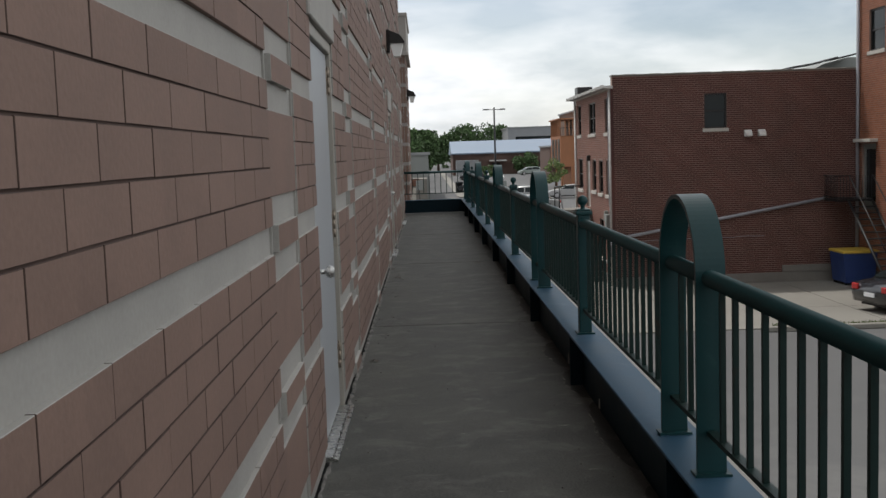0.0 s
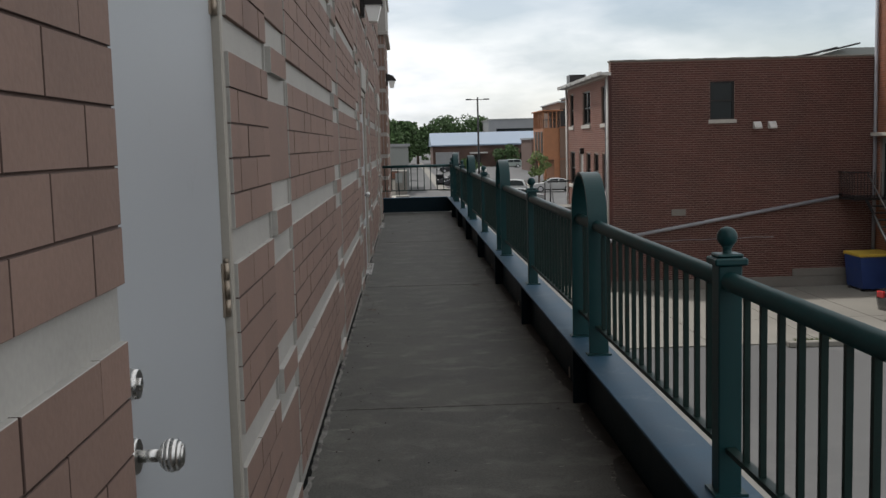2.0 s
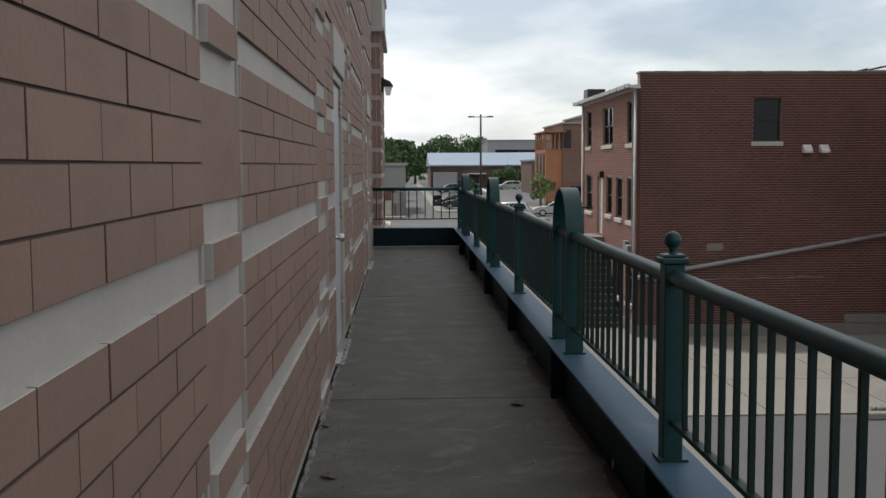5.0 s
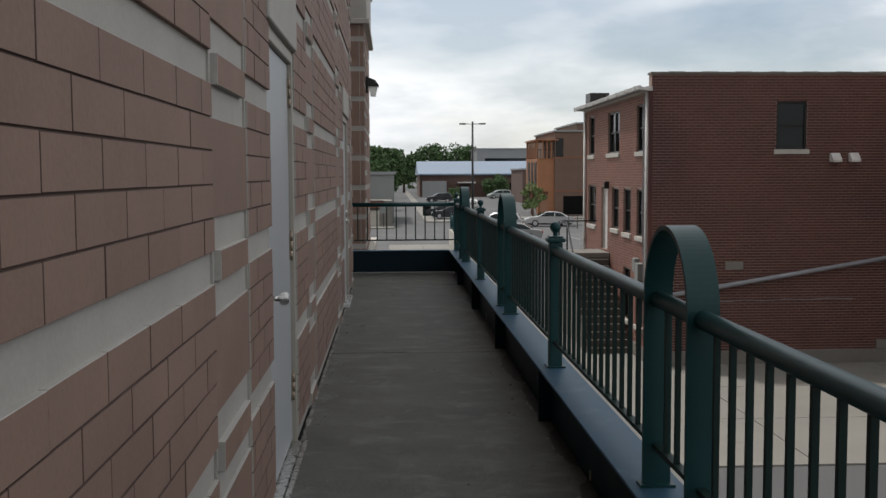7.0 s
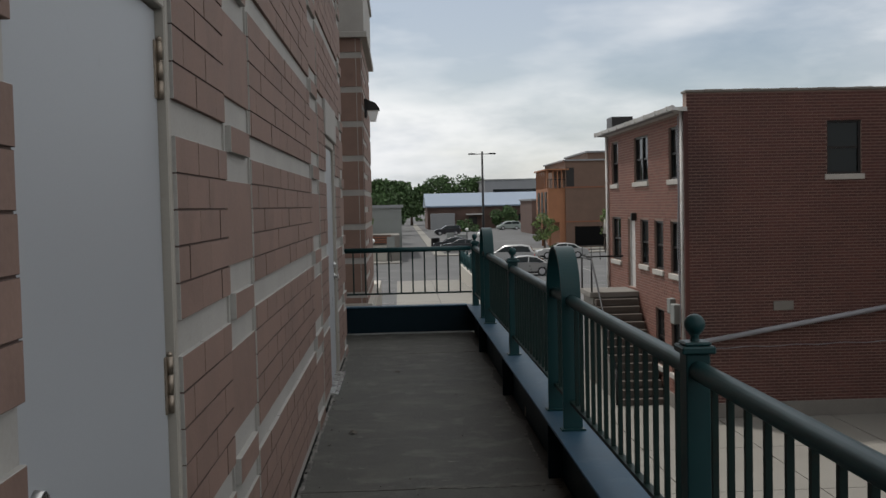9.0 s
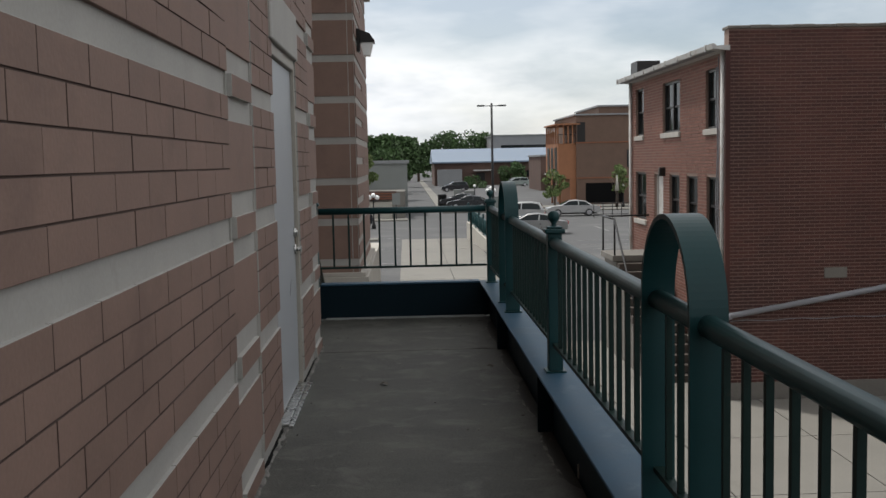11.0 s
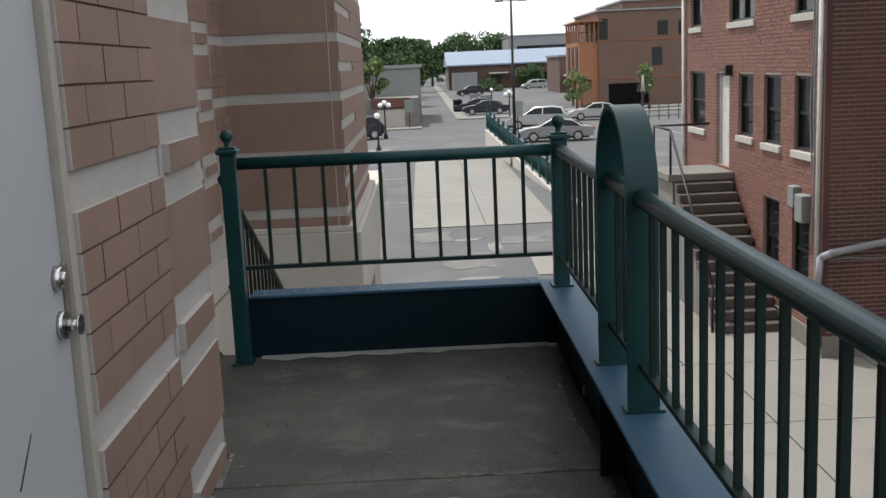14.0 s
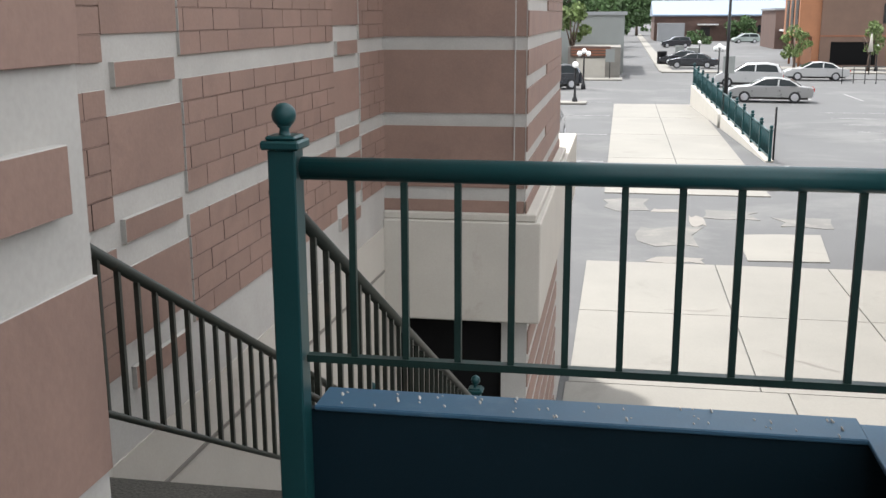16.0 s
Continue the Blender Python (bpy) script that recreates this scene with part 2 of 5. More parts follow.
M_GLASS.node_tree.nodes["Principled BSDF"].inputs["Specular IOR Level"].default_value = 0.18
M_STEP = surf("dark_stained_steps", (0.075, 0.062, 0.052), 0.85, tone=0.2, big=2, fine=60, bump=0.3)
M_GLOBE = plain("opal_glass_globe", (0.82, 0.82, 0.80), 0.25)
M_LAMPGLASS = plain("frosted_lamp_glass", (0.7, 0.7, 0.68), 0.3)
M_RUBBER = plain("tyre_rubber", (0.015, 0.015, 0.016), 0.8)
M_RIM = plain("alloy_rim", (0.5, 0.5, 0.52), 0.3, 0.8)
M_RED = plain("red_tail_lamp", (0.35, 0.02, 0.02), 0.2)
M_CLEAR = plain("clear_lamp_lens", (0.65, 0.66, 0.68), 0.12)
M_SILVER = surf("silver_car_paint", (0.25, 0.25, 0.245), 0.3, 0.35, tone=0.04, big=2, bump=0.0, coat=0.6)
M_WHITECAR = surf("pale_car_paint", (0.33, 0.33, 0.325), 0.3, 0.1, tone=0.04, big=2, bump=0.0, coat=0.6)
M_BLACKCAR = surf("dark_car_paint", (0.02, 0.022, 0.027), 0.25, 0.2, tone=0.05, big=2, bump=0.0, coat=0.8)
M_GREENCAR = surf("grey_green_car_paint", (0.26, 0.30, 0.28), 0.3, 0.35, tone=0.04, big=2, bump=0.0, coat=0.6)
M_BLUE = surf("blue_plastic", (0.02, 0.045, 0.16), 0.5, tone=0.1, big=3, bump=0.05)
M_YELLOW = surf("yellow_plastic", (0.55, 0.38, 0.06), 0.5, tone=0.1, big=3, bump=0.05)
M_PIPE = surf("grey_painted_pipe", (0.25, 0.25, 0.27), 0.5, tone=0.12, big=3, fine=60, bump=0.08)
# Near black that puts the shade inside openings into the colour.
M_BLACK = plain("unlit_void_shade", (0.006, 0.006, 0.006), 0.95)
M_BLACK.node_tree.nodes["Principled BSDF"].inputs["Specular IOR Level"].default_value = 0.1


# ---- mesh helpers ----
def box(bm, x0, x1, y0, y1, z0, z1, bev=0.0, seg=1):
    vs = [bm.verts.new(c) for c in ((x0, y0, z0), (x1, y0, z0), (x1, y1, z0), (x0, y1, z0), (x0, y0, z1), (x1, y0, z1), (x1, y1, z1), (x0, y1, z1))]
    fs = [bm.faces.new([vs[i] for i in f]) for f in ((3, 2, 1, 0), (4, 5, 6, 7), (0, 1, 5, 4), (1, 2, 6, 5), (2, 3, 7, 6), (3, 0, 4, 7))]
    if bev:
        es = list({e for f in fs for e in f.edges})
        bmesh.ops.bevel(bm, geom=es, offset=bev, segments=seg, affect="EDGES", profile=0.6)
    return vs


def tube(bm, a, b, r, r2=None, seg=12):
    """A closed round bar from a to b."""
    a, b = Vector(a), Vector(b)
    r2 = r if r2 is None else r2
    q = (b - a).to_track_quat("Z", "Y")
    ra, rb = [], []
    for i in range(seg):
        u = 2 * math.pi * i / seg
        d = q @ Vector((math.cos(u), math.sin(u), 0))
        ra.append(bm.verts.new(a + d * r))
        rb.append(bm.verts.new(b + d * r2))
    for i in range(seg):
        j = (i + 1) % seg
        f = bm.faces.new((ra[i], ra[j], rb[j], rb[i]))
        f.smooth = True
    bm.faces.new(list(reversed(ra)))
    bm.faces.new(rb)


def lathe(bm, prof, c=(0, 0, 0), seg=16):
    """A turned shape: rows of (radius, height)."""
    rings = []
    for r, h in prof:
        rings.append([bm.verts.new((c[0] + r * math.cos(2 * math.pi * i / seg), c[1] + r * math.sin(2 * math.pi * i / seg), c[2] + h)) for i in range(seg)])
    for p, q in zip(rings, rings[1:]):
        for i in range(seg):
            f = bm.faces.new((p[i], p[(i + 1) % seg], q[(i + 1) % seg], q[i]))
            f.smooth = True
    bm.faces.new(list(reversed(rings[0])))
    bm.faces.new(rings[-1])


def ball(bm, c, r, u=12, v=8, sz=1.0):
    prof = [(max(0.001, r * math.sin(math.pi * i / v)), -r * sz * math.cos(math.pi * i / v)) for i in range(v + 1)]
    lathe(bm, prof, c, u)


def prism(bm, pts, axis, a, b):
    """A polygon in the plane across axis, pulled from a to b along it."""
    def at(p, w):
        return {"x": (w, p[0], p[1]), "y": (p[0], w, p[1]), "z": (p[0], p[1], w)}[axis]
    lo = [bm.verts.new(at(p, a)) for p in pts]
    hi = [bm.verts.new(at(p, b)) for p in pts]
    n = len(pts)
    for i in range(n):
        bm.faces.new((lo[i], lo[(i + 1) % n], hi[(i + 1) % n], hi[i]))
    bm.faces.new(list(reversed(lo)))
    bm.faces.new(hi)
    bmesh.ops.recalc_face_normals(bm, faces=bm.faces)


def part(name, bm, material, parent=None, label=""):
    me = bpy.data.meshes.new(name)
    bm.to_mesh(me)
    bm.free()
    me.materials.append(material)
    ob = new(name, me)
    if parent is not None:
        ob.parent = parent
    return tagged(ob, label)


def thing(name, label, category, x=0, y=0, z=0, rz=0, group="", kind=""):
    """An Empty at the base of a thing of several parts."""
    ob = new(name)
    ob.empty_display_size = 0.2
    ob.matrix_world = pose(x, y, z, 0, 0, rz)
    return tagged(ob, label, category, group, kind)


def boxes(name, rows, material, parent=None, label="", bev=0.0):
    bm = bmesh.new()
    for r in rows:
        box(bm, *r, bev=bev)
    return part(name, bm, material, parent, label)


def soup(name, verts, faces, material, parent=None, label="", kind=""):
    me = bpy.data.meshes.new(name)
    me.from_pydata(verts, [], faces)
    me.materials.append(material)
    ob = new(name, me)
    if parent is not None:
        ob.parent = parent
    return tagged(ob, label, kind=kind)


# ---- the block wall ----
ROW = 0.0985
Z0 = -0.015
JOINT = 0.0044
BW = 0.330


def rz(r):
    return Z0 + r * ROW


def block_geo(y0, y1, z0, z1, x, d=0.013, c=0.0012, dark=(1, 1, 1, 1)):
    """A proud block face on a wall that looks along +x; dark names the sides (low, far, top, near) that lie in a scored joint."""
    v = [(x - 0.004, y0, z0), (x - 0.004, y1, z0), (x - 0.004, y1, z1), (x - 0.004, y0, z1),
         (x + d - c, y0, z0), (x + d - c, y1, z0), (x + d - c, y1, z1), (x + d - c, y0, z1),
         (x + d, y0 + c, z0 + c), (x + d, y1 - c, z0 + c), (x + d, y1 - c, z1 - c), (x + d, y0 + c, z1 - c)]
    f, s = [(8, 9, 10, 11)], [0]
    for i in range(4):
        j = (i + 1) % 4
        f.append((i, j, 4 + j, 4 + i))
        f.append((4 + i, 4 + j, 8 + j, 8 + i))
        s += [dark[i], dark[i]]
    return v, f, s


def wall_pieces(strips, rows, x, doors=()):
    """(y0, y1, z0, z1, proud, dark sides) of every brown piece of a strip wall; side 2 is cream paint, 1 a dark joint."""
    out = []
    rng = random.Random(5)
    for kind, y0, y1 in strips:
        for r in range(*rows):
            zb, zt = rz(r), rz(r + 1)
            k = r % 6
            if kind == "door" and zb < 2.44:
                continue
            if kind == "check":
                if k == 0:
                    out.append((y0 + 0.065, y1 - 0.075, zb + 0.003, zt - 0.003, 0.020, (2, 2, 2, 2)))
                elif k == 2:
                    out.append((y0 + 0.006, y1 - 0.006, zb, rz(r + 3), 0.009, (0, 0, 2, 0)))
                continue
            if k == 0:
                continue
            # running bond set out from the far end of the strip
            n_back = int((y1 - y0) / BW) + 2
            y = y1 - n_back * BW - (BW / 2 if r % 2 else 0.004)
            while y < y1:
                n = 2 if rng.random() < 0.02 else 1
                a, b = max(y, y0 + 0.006), min(y + n * BW, y1 - 0.004)
                g = JOINT * rng.uniform(0.7, 1.25)
                if b - a > 0.02:
                    first, last = a > y, b < y + n * BW
                    out.append((a + (0 if first else g / 2), b - (0 if last else g / 2), zb + (0 if k == 1 else g / 2), zt - (0 if k == 5 else g / 2),
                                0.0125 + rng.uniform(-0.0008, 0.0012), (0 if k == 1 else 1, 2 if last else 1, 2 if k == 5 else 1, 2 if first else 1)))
                y += n * BW
    return out


STRIPS = [("brick", -7, 1.09), ("check", 1.09, 1.76), ("brick", 1.76, 2.5), ("door", 2.5, 3.63), ("brick", 3.63, 4.436), ("check", 4.436, 5.042),
          ("brick", 5.042, 7.72), ("check", 7.72, 8.32), ("brick", 8.32, 11.092), ("check", 11.092, 11.81), ("brick", 11.81, 12.545), ("door", 12.545, 13.675),
          ("brick", 13.675, 14.485), ("check", 14.485, 15.07), ("brick", 15.07, 17.912), ("check", 17.912, 18.58), ("brick", 18.58, 19.35), ("door", 19.35, 20.53),
          ("brick", 20.53, 21.352), ("check", 21.352, 21.96)]
DOORS = [(2.50, 3.63, "knob"), (12.545, 13.675, "knob"), (19.35, 20.53, "lever")]
# Unseen top; the extra height is added to keep sun off the deck.
WALL_TOP = 10.6
wall = thing("wall_west", "tall masonry wall of brown blocks with off-white bands", "wall", kind="structure")
core = []
edges = [-7.0] + [v for d in DOORS for v in d[:2]] + [21.96]
for a, b in zip(edges[0::2], edges[1::2]):
    core.append((-0.35, -0.002, a, b, -0.35, WALL_TOP))
for a, b, _ in DOORS:
    core.append((-0.35, -0.002, a, b, 2.14, WALL_TOP))
boxes("wall_core", core, M_CREAM, wall, "off-white painted masonry bands")
plates = []
for kind, y0, y1 in STRIPS:
    for r in range(0, 105):
        if r % 6 == 1 and kind == "brick" and rz(r + 5) < WALL_TOP:
            plates.append((-0.004, 0.0085, y0 + 0.012, y1 - 0.010, rz(r) + 0.006, rz(r + 5) - 0.006))
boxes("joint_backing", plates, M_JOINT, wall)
boxes("wall_return", [(-1.60, -0.352, 21.61, 21.957, -3.7, WALL_TOP)], M_BROWN, wall)
boxes("coping", [(-0.42, 0.05, -7.05, 22.05, WALL_TOP, WALL_TOP + 0.12)], M_CREAM, wall, bev=0.01)

boxes("roof_deck", [(-14.0, -0.36, -7.0, 21.64, 10.30, 10.50), (-14.0, -1.60, 21.64, 29.6, 10.30, 10.50)], M_GREY, wall)
boxes("rear_wall", [(-14.3, -14.0, -7.0, 29.6, -3.7, WALL_TOP)], M_CREAM, wall)
boxes("end_wall", [(-14.0, -0.36, -7.3, -7.0, -3.7, WALL_TOP), (-14.0, -3.35, 29.3, 29.6, -3.7, WALL_TOP), (-3.35, -1.60, 29.3, 29.6, 5.75, WALL_TOP)], M_CREAM, wall)


def seam(name, x, y, z0, z1, parent):
    boxes(name, [(x - 0.01, x + 0.006, y - 0.006, y + 0.006, z0, z1)], M_CREAM, parent)


for kind, y0, y1 in STRIPS:
    if kind == "check":
        seam("sealant_joint", 0.0, y0, 0.0, WALL_TOP - 0.05, wall)
        if y1 < 21.9:
            seam("sealant_joint", 0.0, y1, 0.0, WALL_TOP - 0.05, wall)

# sealed gap at the foot of the wall
rng = random.Random(3)
segs = [(-7.0, 2.50), (3.63, 12.545), (13.675, 19.35), (20.53, 21.96)]
# Thin black strips painted for the shade in the gap.
gaps = [(-0.002, 0.022, a, b, -0.01, 0.0025) for a, b in segs]
boxes("gap_shade_strip", gaps, M_BLACK, wall, "black strip for the shaded gap at the foot of the wall")
bm = bmesh.new()
for a, b in segs:
    y = a
    while y < b:
        e = min(b, y + rng.uniform(0.25, 1.1))
        n = max(2, int((e - y) / 0.05))
        lo, hi, lt, ht = [], [], [], []
        for i in range(n + 1):
            yy = y + (e - y) * i / n
            x0, x1, z = 0.012 + rng.uniform(-0.006, 0.006), 0.036 + rng.uniform(-0.012, 0.010), 0.006 + rng.uniform(-0.002, 0.004)
            lo.append(bm.verts.new((x0, yy, 0.0)))
            lt.append(bm.verts.new((x0 + 0.004, yy, z)))
            ht.append(bm.verts.new((x1 - 0.008, yy, z * 0.8)))
            hi.append(bm.verts.new((x1, yy, 0.0005)))
        for i in range(n):
            for p, q in ((lo, lt), (lt, ht), (ht, hi)):
                bm.faces.new((p[i], q[i], q[i + 1], p[i + 1]))
        y = e + (rng.uniform(0.01, 0.09) if rng.random() < 0.4 else 0.0)
bmesh.ops.recalc_face_normals(bm, faces=bm.faces)
part("sealant_bead", bm, M_SEAL, wall, "cracked pale sealant along the foot of the wall")

# ---- doors ----
def make_door(i, y0, y1, style):
    d = thing("door_%d" % i, "white painted steel service door, closed, in a cream frame", "door", 0, y0, 0, kind="structure")
    w = y1 - y0
    fr, fn = 0.036, 0.02
    boxes("door_frame", [(-0.14, -0.02, 0.0, fn, 0.0, 2.14), (-0.14, 0.004, w - fr, w, 0.0, 2.14), (-0.14, 0.004, fn, w - fr, 2.085, 2.14)], M_FRAME, d, "cream painted steel frame", bev=0.004)
    boxes("door_stop", [(-0.11, -0.095, fr, fr + 0.02, 0.02, 2.085), (-0.11, -0.095, w - fr - 0.02, w - fr, 0.02, 2.085)], M_FRAME, d)
    leaf = boxes("door_leaf", [(-0.092, -0.047, fn + 0.003, w - fr - 0.004, 0.03, 2.08)], M_DOOR, d, bev=0.003)
    boxes("lintel", [(-0.10, 0.028, -0.10, w + 0.03, 2.153, 2.445)], M_CREAM, d, "off-white stone lintel", bev=0.006)
    th = boxes("threshold", [(-0.16, 0.03, fr, w - fr, 0.0, 0.016), (-0.12, -0.03, fr, w - fr, 0.016, 0.026), (0.035, 0.06, fr - 0.02, w - fr + 0.02, 0.0, 0.012)], M_STEEL, d, "ribbed aluminium threshold", bev=0.003)
    boxes("door_backing", [(-0.30, -0.15, 0.0, w, 0.0, 2.14)], M_DARK, d)
    hinge_y = fr + 0.002 if style == "lever" else w - fr - 0.002
    ky = w - fr - 0.052 if style == "lever" else fr + 0.075
    for hz in (0.32, 1.10, 1.925):
        bm = bmesh.new()
        tube(bm, (-0.038, hinge_y, hz - 0.075), (-0.038, hinge_y, hz - 0.028), 0.0085)
        tube(bm, (-0.038, hinge_y, hz - 0.026), (-0.038, hinge_y, hz + 0.026), 0.0085)
        tube(bm, (-0.038, hinge_y, hz + 0.028), (-0.038, hinge_y, hz + 0.075), 0.0085)
        ball(bm, (-0.038, hinge_y, hz + 0.08), 0.008, 8, 5)
        box(bm, -0.049, -0.043, hinge_y - 0.03, hinge_y + 0.03, hz - 0.075, hz + 0.075)
        part("hinge", bm, M_HINGE, leaf)
    if style == "knob":
        bm = bmesh.new()
        for a, b, r, r2 in ((-0.047, -0.038, 0.034, 0.032), (-0.038, 0.0, 0.012, 0.012)):
            tube(bm, (a, ky, 0.93), (b, ky, 0.93), r, r2, 20)
        lathe_knob = [(0.013, 0.0), (0.022, 0.004), (0.029, 0.012), (0.0315, 0.022), (0.029, 0.034), (0.021, 0.042), (0.010, 0.045)]
        for (r0, x0), (r1, x1) in zip(lathe_knob, lathe_knob[1:]):
            tube(bm, (x0, ky, 0.93), (x1, ky, 0.93), r0, r1, 20)
        part("door_knob", bm, M_STEEL, leaf, "round brushed nickel knob")
        bm = bmesh.new()
        tube(bm, (-0.047, ky, 1.065), (-0.030, ky, 1.065), 0.030, 0.027, 20)
        tube(bm, (-0.030, ky, 1.065), (-0.025, ky, 1.065), 0.012, 0.011, 12)
        part("deadbolt", bm, M_STEEL, leaf, "round steel deadbolt")
    else:
        bm = bmesh.new()
        tube(bm, (-0.047, ky, 1.03), (-0.030, ky, 1.03), 0.030, 0.026, 20)
        tube(bm, (-0.030, ky, 1.03), (-0.022, ky, 1.03), 0.016, 0.014, 16)
        part("deadbolt", bm, M_STEEL, leaf, "round steel deadbolt")
        bm = bmesh.new()
        tube(bm, (-0.047, ky, 0.92), (-0.034, ky, 0.92), 0.034, 0.032, 20)
        tube(bm, (-0.034, ky, 0.92), (-0.002, ky, 0.92), 0.013, 0.013, 14)
        tube(bm, (-0.004, ky, 0.92), (0.0, ky, 0.92), 0.024, 0.024, 18)
        part("door_knob", bm, M_STEEL, leaf, "worn steel knob")
        bm = bmesh.new()
        box(bm, -0.046, -0.036, ky + 0.032, ky + 0.044, 0.93, 1.06, bev=0.002)
        part("latch_guard", bm, M_HINGE, leaf)
        bm = bmesh.new()
        prism(bm, [(ky - 0.325, 0.655), (ky - 0.320, 0.652), (ky - 0.275, 0.700), (ky - 0.235, 0.745), (ky - 0.238, 0.747), (ky - 0.280, 0.704)], "x", -0.047, -0.0462)
        part("scratch", bm, M_DARK, leaf, "dark scratch in the paint")
    leaf.location.x = 0.026
    return d


for i, (a, b, s) in enumerate(DOORS):
    make_door(i + 1, a, b, s)

# ---- walkway deck ----
deck = thing("floor", "dark stained concrete walkway deck with cross joints", "floor", kind="structure")
JOINTS = [-6.9, -3.6, 1.40, 6.44, 11.48, 16.47, 21.63, 23.42]
for a, b in zip(JOINTS, JOINTS[1:]):
    boxes("deck_slab", [(-0.36 if a < 21 else -1.12, 1.488, a + 0.003, b - 0.003, -0.20, 0.0)], M_FLOOR, deck, bev=0.004)
boxes("deck_underside", [(-0.36, 1.494, -6.9, 23.42, -0.32, -0.205)], M_FOUND, deck)

M_SMEAR = surf("pale_cement_smear", (0.115, 0.110, 0.096), 0.8, tone=0.5, weight=0.8, big=9, fine=60, bump=0.4, stain=(0.055, 0.052, 0.045), stain_scale=9, stain_at=0.50)
rng = random.Random(17)
for x, y, w, d in ((1.02, 16.49, 0.36, 0.05), (0.45, 16.48, 0.30, 0.016), (1.08, 21.65, 0.30, 0.03), (0.5, 6.45, 0.4, 0.012), (0.75, 11.50, 0.5, 0.014)):
    bm = bmesh.new()
    n = 16
    top = [(x - w + 2 * w * k / n, y + d * rng.uniform(0.2, 1.0)) for k in range(n + 1)]
    low = [(x - w + 2 * w * k / n, y - d * rng.uniform(0.2, 1.0)) for k in range(n, -1, -1)]
    prism(bm, low[::-1] + top[::-1], "z", 0.0, 0.0015)
    part("cement_smear", bm, M_SMEAR, deck, "pale cement smeared along the joint")

M_GRIME = surf("damp_dark_grime", (0.022, 0.021, 0.018), 0.75, tone=0.5, big=5, fine=90, bump=0.3, stain=(0.045, 0.043, 0.037), stain_scale=7, stain_at=0.58)
M_LIME = surf("pale_lime_bloom", (0.16, 0.152, 0.135), 0.85, tone=0.5, big=14, fine=80, bump=0.3, stain=(0.045, 0.043, 0.037), stain_scale=16, stain_at=0.47)
rng = random.Random(29)
y = -3.0
while y < 23.0:
    e = min(23.2, y + rng.uniform(0.7, 1.6))
    n = 14
    reach = rng.uniform(0.05, 0.11)
    rim = [(1.484 - reach * math.sin(math.pi * k / n) ** 0.5 * rng.uniform(0.85, 1.1) - 0.01, y + (e - y) * k / n) for k in range(n + 1)]
    bm = bmesh.new()
    prism(bm, [(1.486, y)] + [(1.486, e)] + rim[::-1], "z", 0.0002, 0.0012)
    part("grime", bm, M_GRIME, deck, "dark damp grime along the beam")
    bm = bmesh.new()
    for (xa, ya), (xb, yb) in zip(rim[2:-3], rim[3:-2]):
        w = rng.uniform(0.004, 0.016)
        bm.faces.new([bm.verts.new(v) for v in ((xa - w, ya, 0.0016), (xa + w * 0.4, ya, 0.0016), (xb + w * 0.4, yb, 0.0016), (xb - w, yb, 0.0016))])
    part("lime_bloom", bm, M_LIME, deck, "pale lime bloom at the edge of the damp")
    y = e + rng.uniform(0.04, 0.25)

# ---- steel edge beam ----
edge = thing("edge_beam", "weathered dark blue-green steel edge beam along the deck", "steel beam", kind="structure")
# The top flange wears the paler copy that carries the sky light.
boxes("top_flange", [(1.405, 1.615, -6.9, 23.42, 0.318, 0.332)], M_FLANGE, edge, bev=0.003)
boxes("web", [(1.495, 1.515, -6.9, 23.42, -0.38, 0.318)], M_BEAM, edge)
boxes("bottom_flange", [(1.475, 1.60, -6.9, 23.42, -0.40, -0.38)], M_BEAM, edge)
# Added pale strip: skylight on the outer steel edge, put into the colour.
boxes("edge_strip", [(1.622, 1.70, -6.9, 23.42, 0.20, 0.30)], M_CREAM2, edge, "pale strip for the sky-lit outer steel edge", bev=0.004)
boxes("fascia", [(1.618, 1.66, -6.9, 23.42, -0.45, 0.20)], M_CREAM2, edge)
# Pale slivers painted where slits of daylight show through the web.
rng = random.Random(21)
y = -2.0
while y < 23.0:
    h = rng.uniform(0.04, 0.075)
    bm = bmesh.new()
    prism(bm, [(y, 0.001), (y + 0.022, 0.001), (y + 0.014, h), (y + 0.004, h * 0.96)], "x", 1.488, 1.4945)
    part("daylight_sliver", bm, M_CREAM2, edge, "pale sliver for daylight through the web")
    y += rng.choice((1.27, 2.44, 2.9))
end = thing("end_beam", "dark blue-green steel beam closing the end of the deck", "steel beam", kind="structure")
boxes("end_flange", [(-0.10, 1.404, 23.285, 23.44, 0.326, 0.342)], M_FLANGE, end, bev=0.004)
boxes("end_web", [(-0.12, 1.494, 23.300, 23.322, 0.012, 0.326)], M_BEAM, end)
bm = bmesh.new()
n = 34
vs0, vs1 = [], []
rng = random.Random(8)
for i in range(n + 1):
    x = -0.06 + 1.5 * i / n
    w = 0.028 + 0.03 * math.sin(i * 0.55) ** 2 * (1 if i < 24 else 0.3) + rng.uniform(-0.006, 0.006)
    vs0.append(bm.verts.new((x, 23.300, 0.020)))
    vs1.append(bm.verts.new((x, 23.300 - w, 0.004 + rng.uniform(0, 0.006))))
for i in range(n):
    bm.faces.new((vs1[i], vs1[i + 1], vs0[i + 1], vs0[i]))
part("peeling_flashing", bm, M_SHEET, end, "peeling pale flashing strip at the foot of the beam")
bm = bmesh.new()
for i in range(46):
    x, y = rng.uniform(-0.05, 1.38), rng.uniform(23.295, 23.43)
    r = rng.uniform(0.003, 0.011)
    tube(bm, (x, y, 0.342), (x + r * 0.3, y, 0.3435), r, r * 0.7, 7)
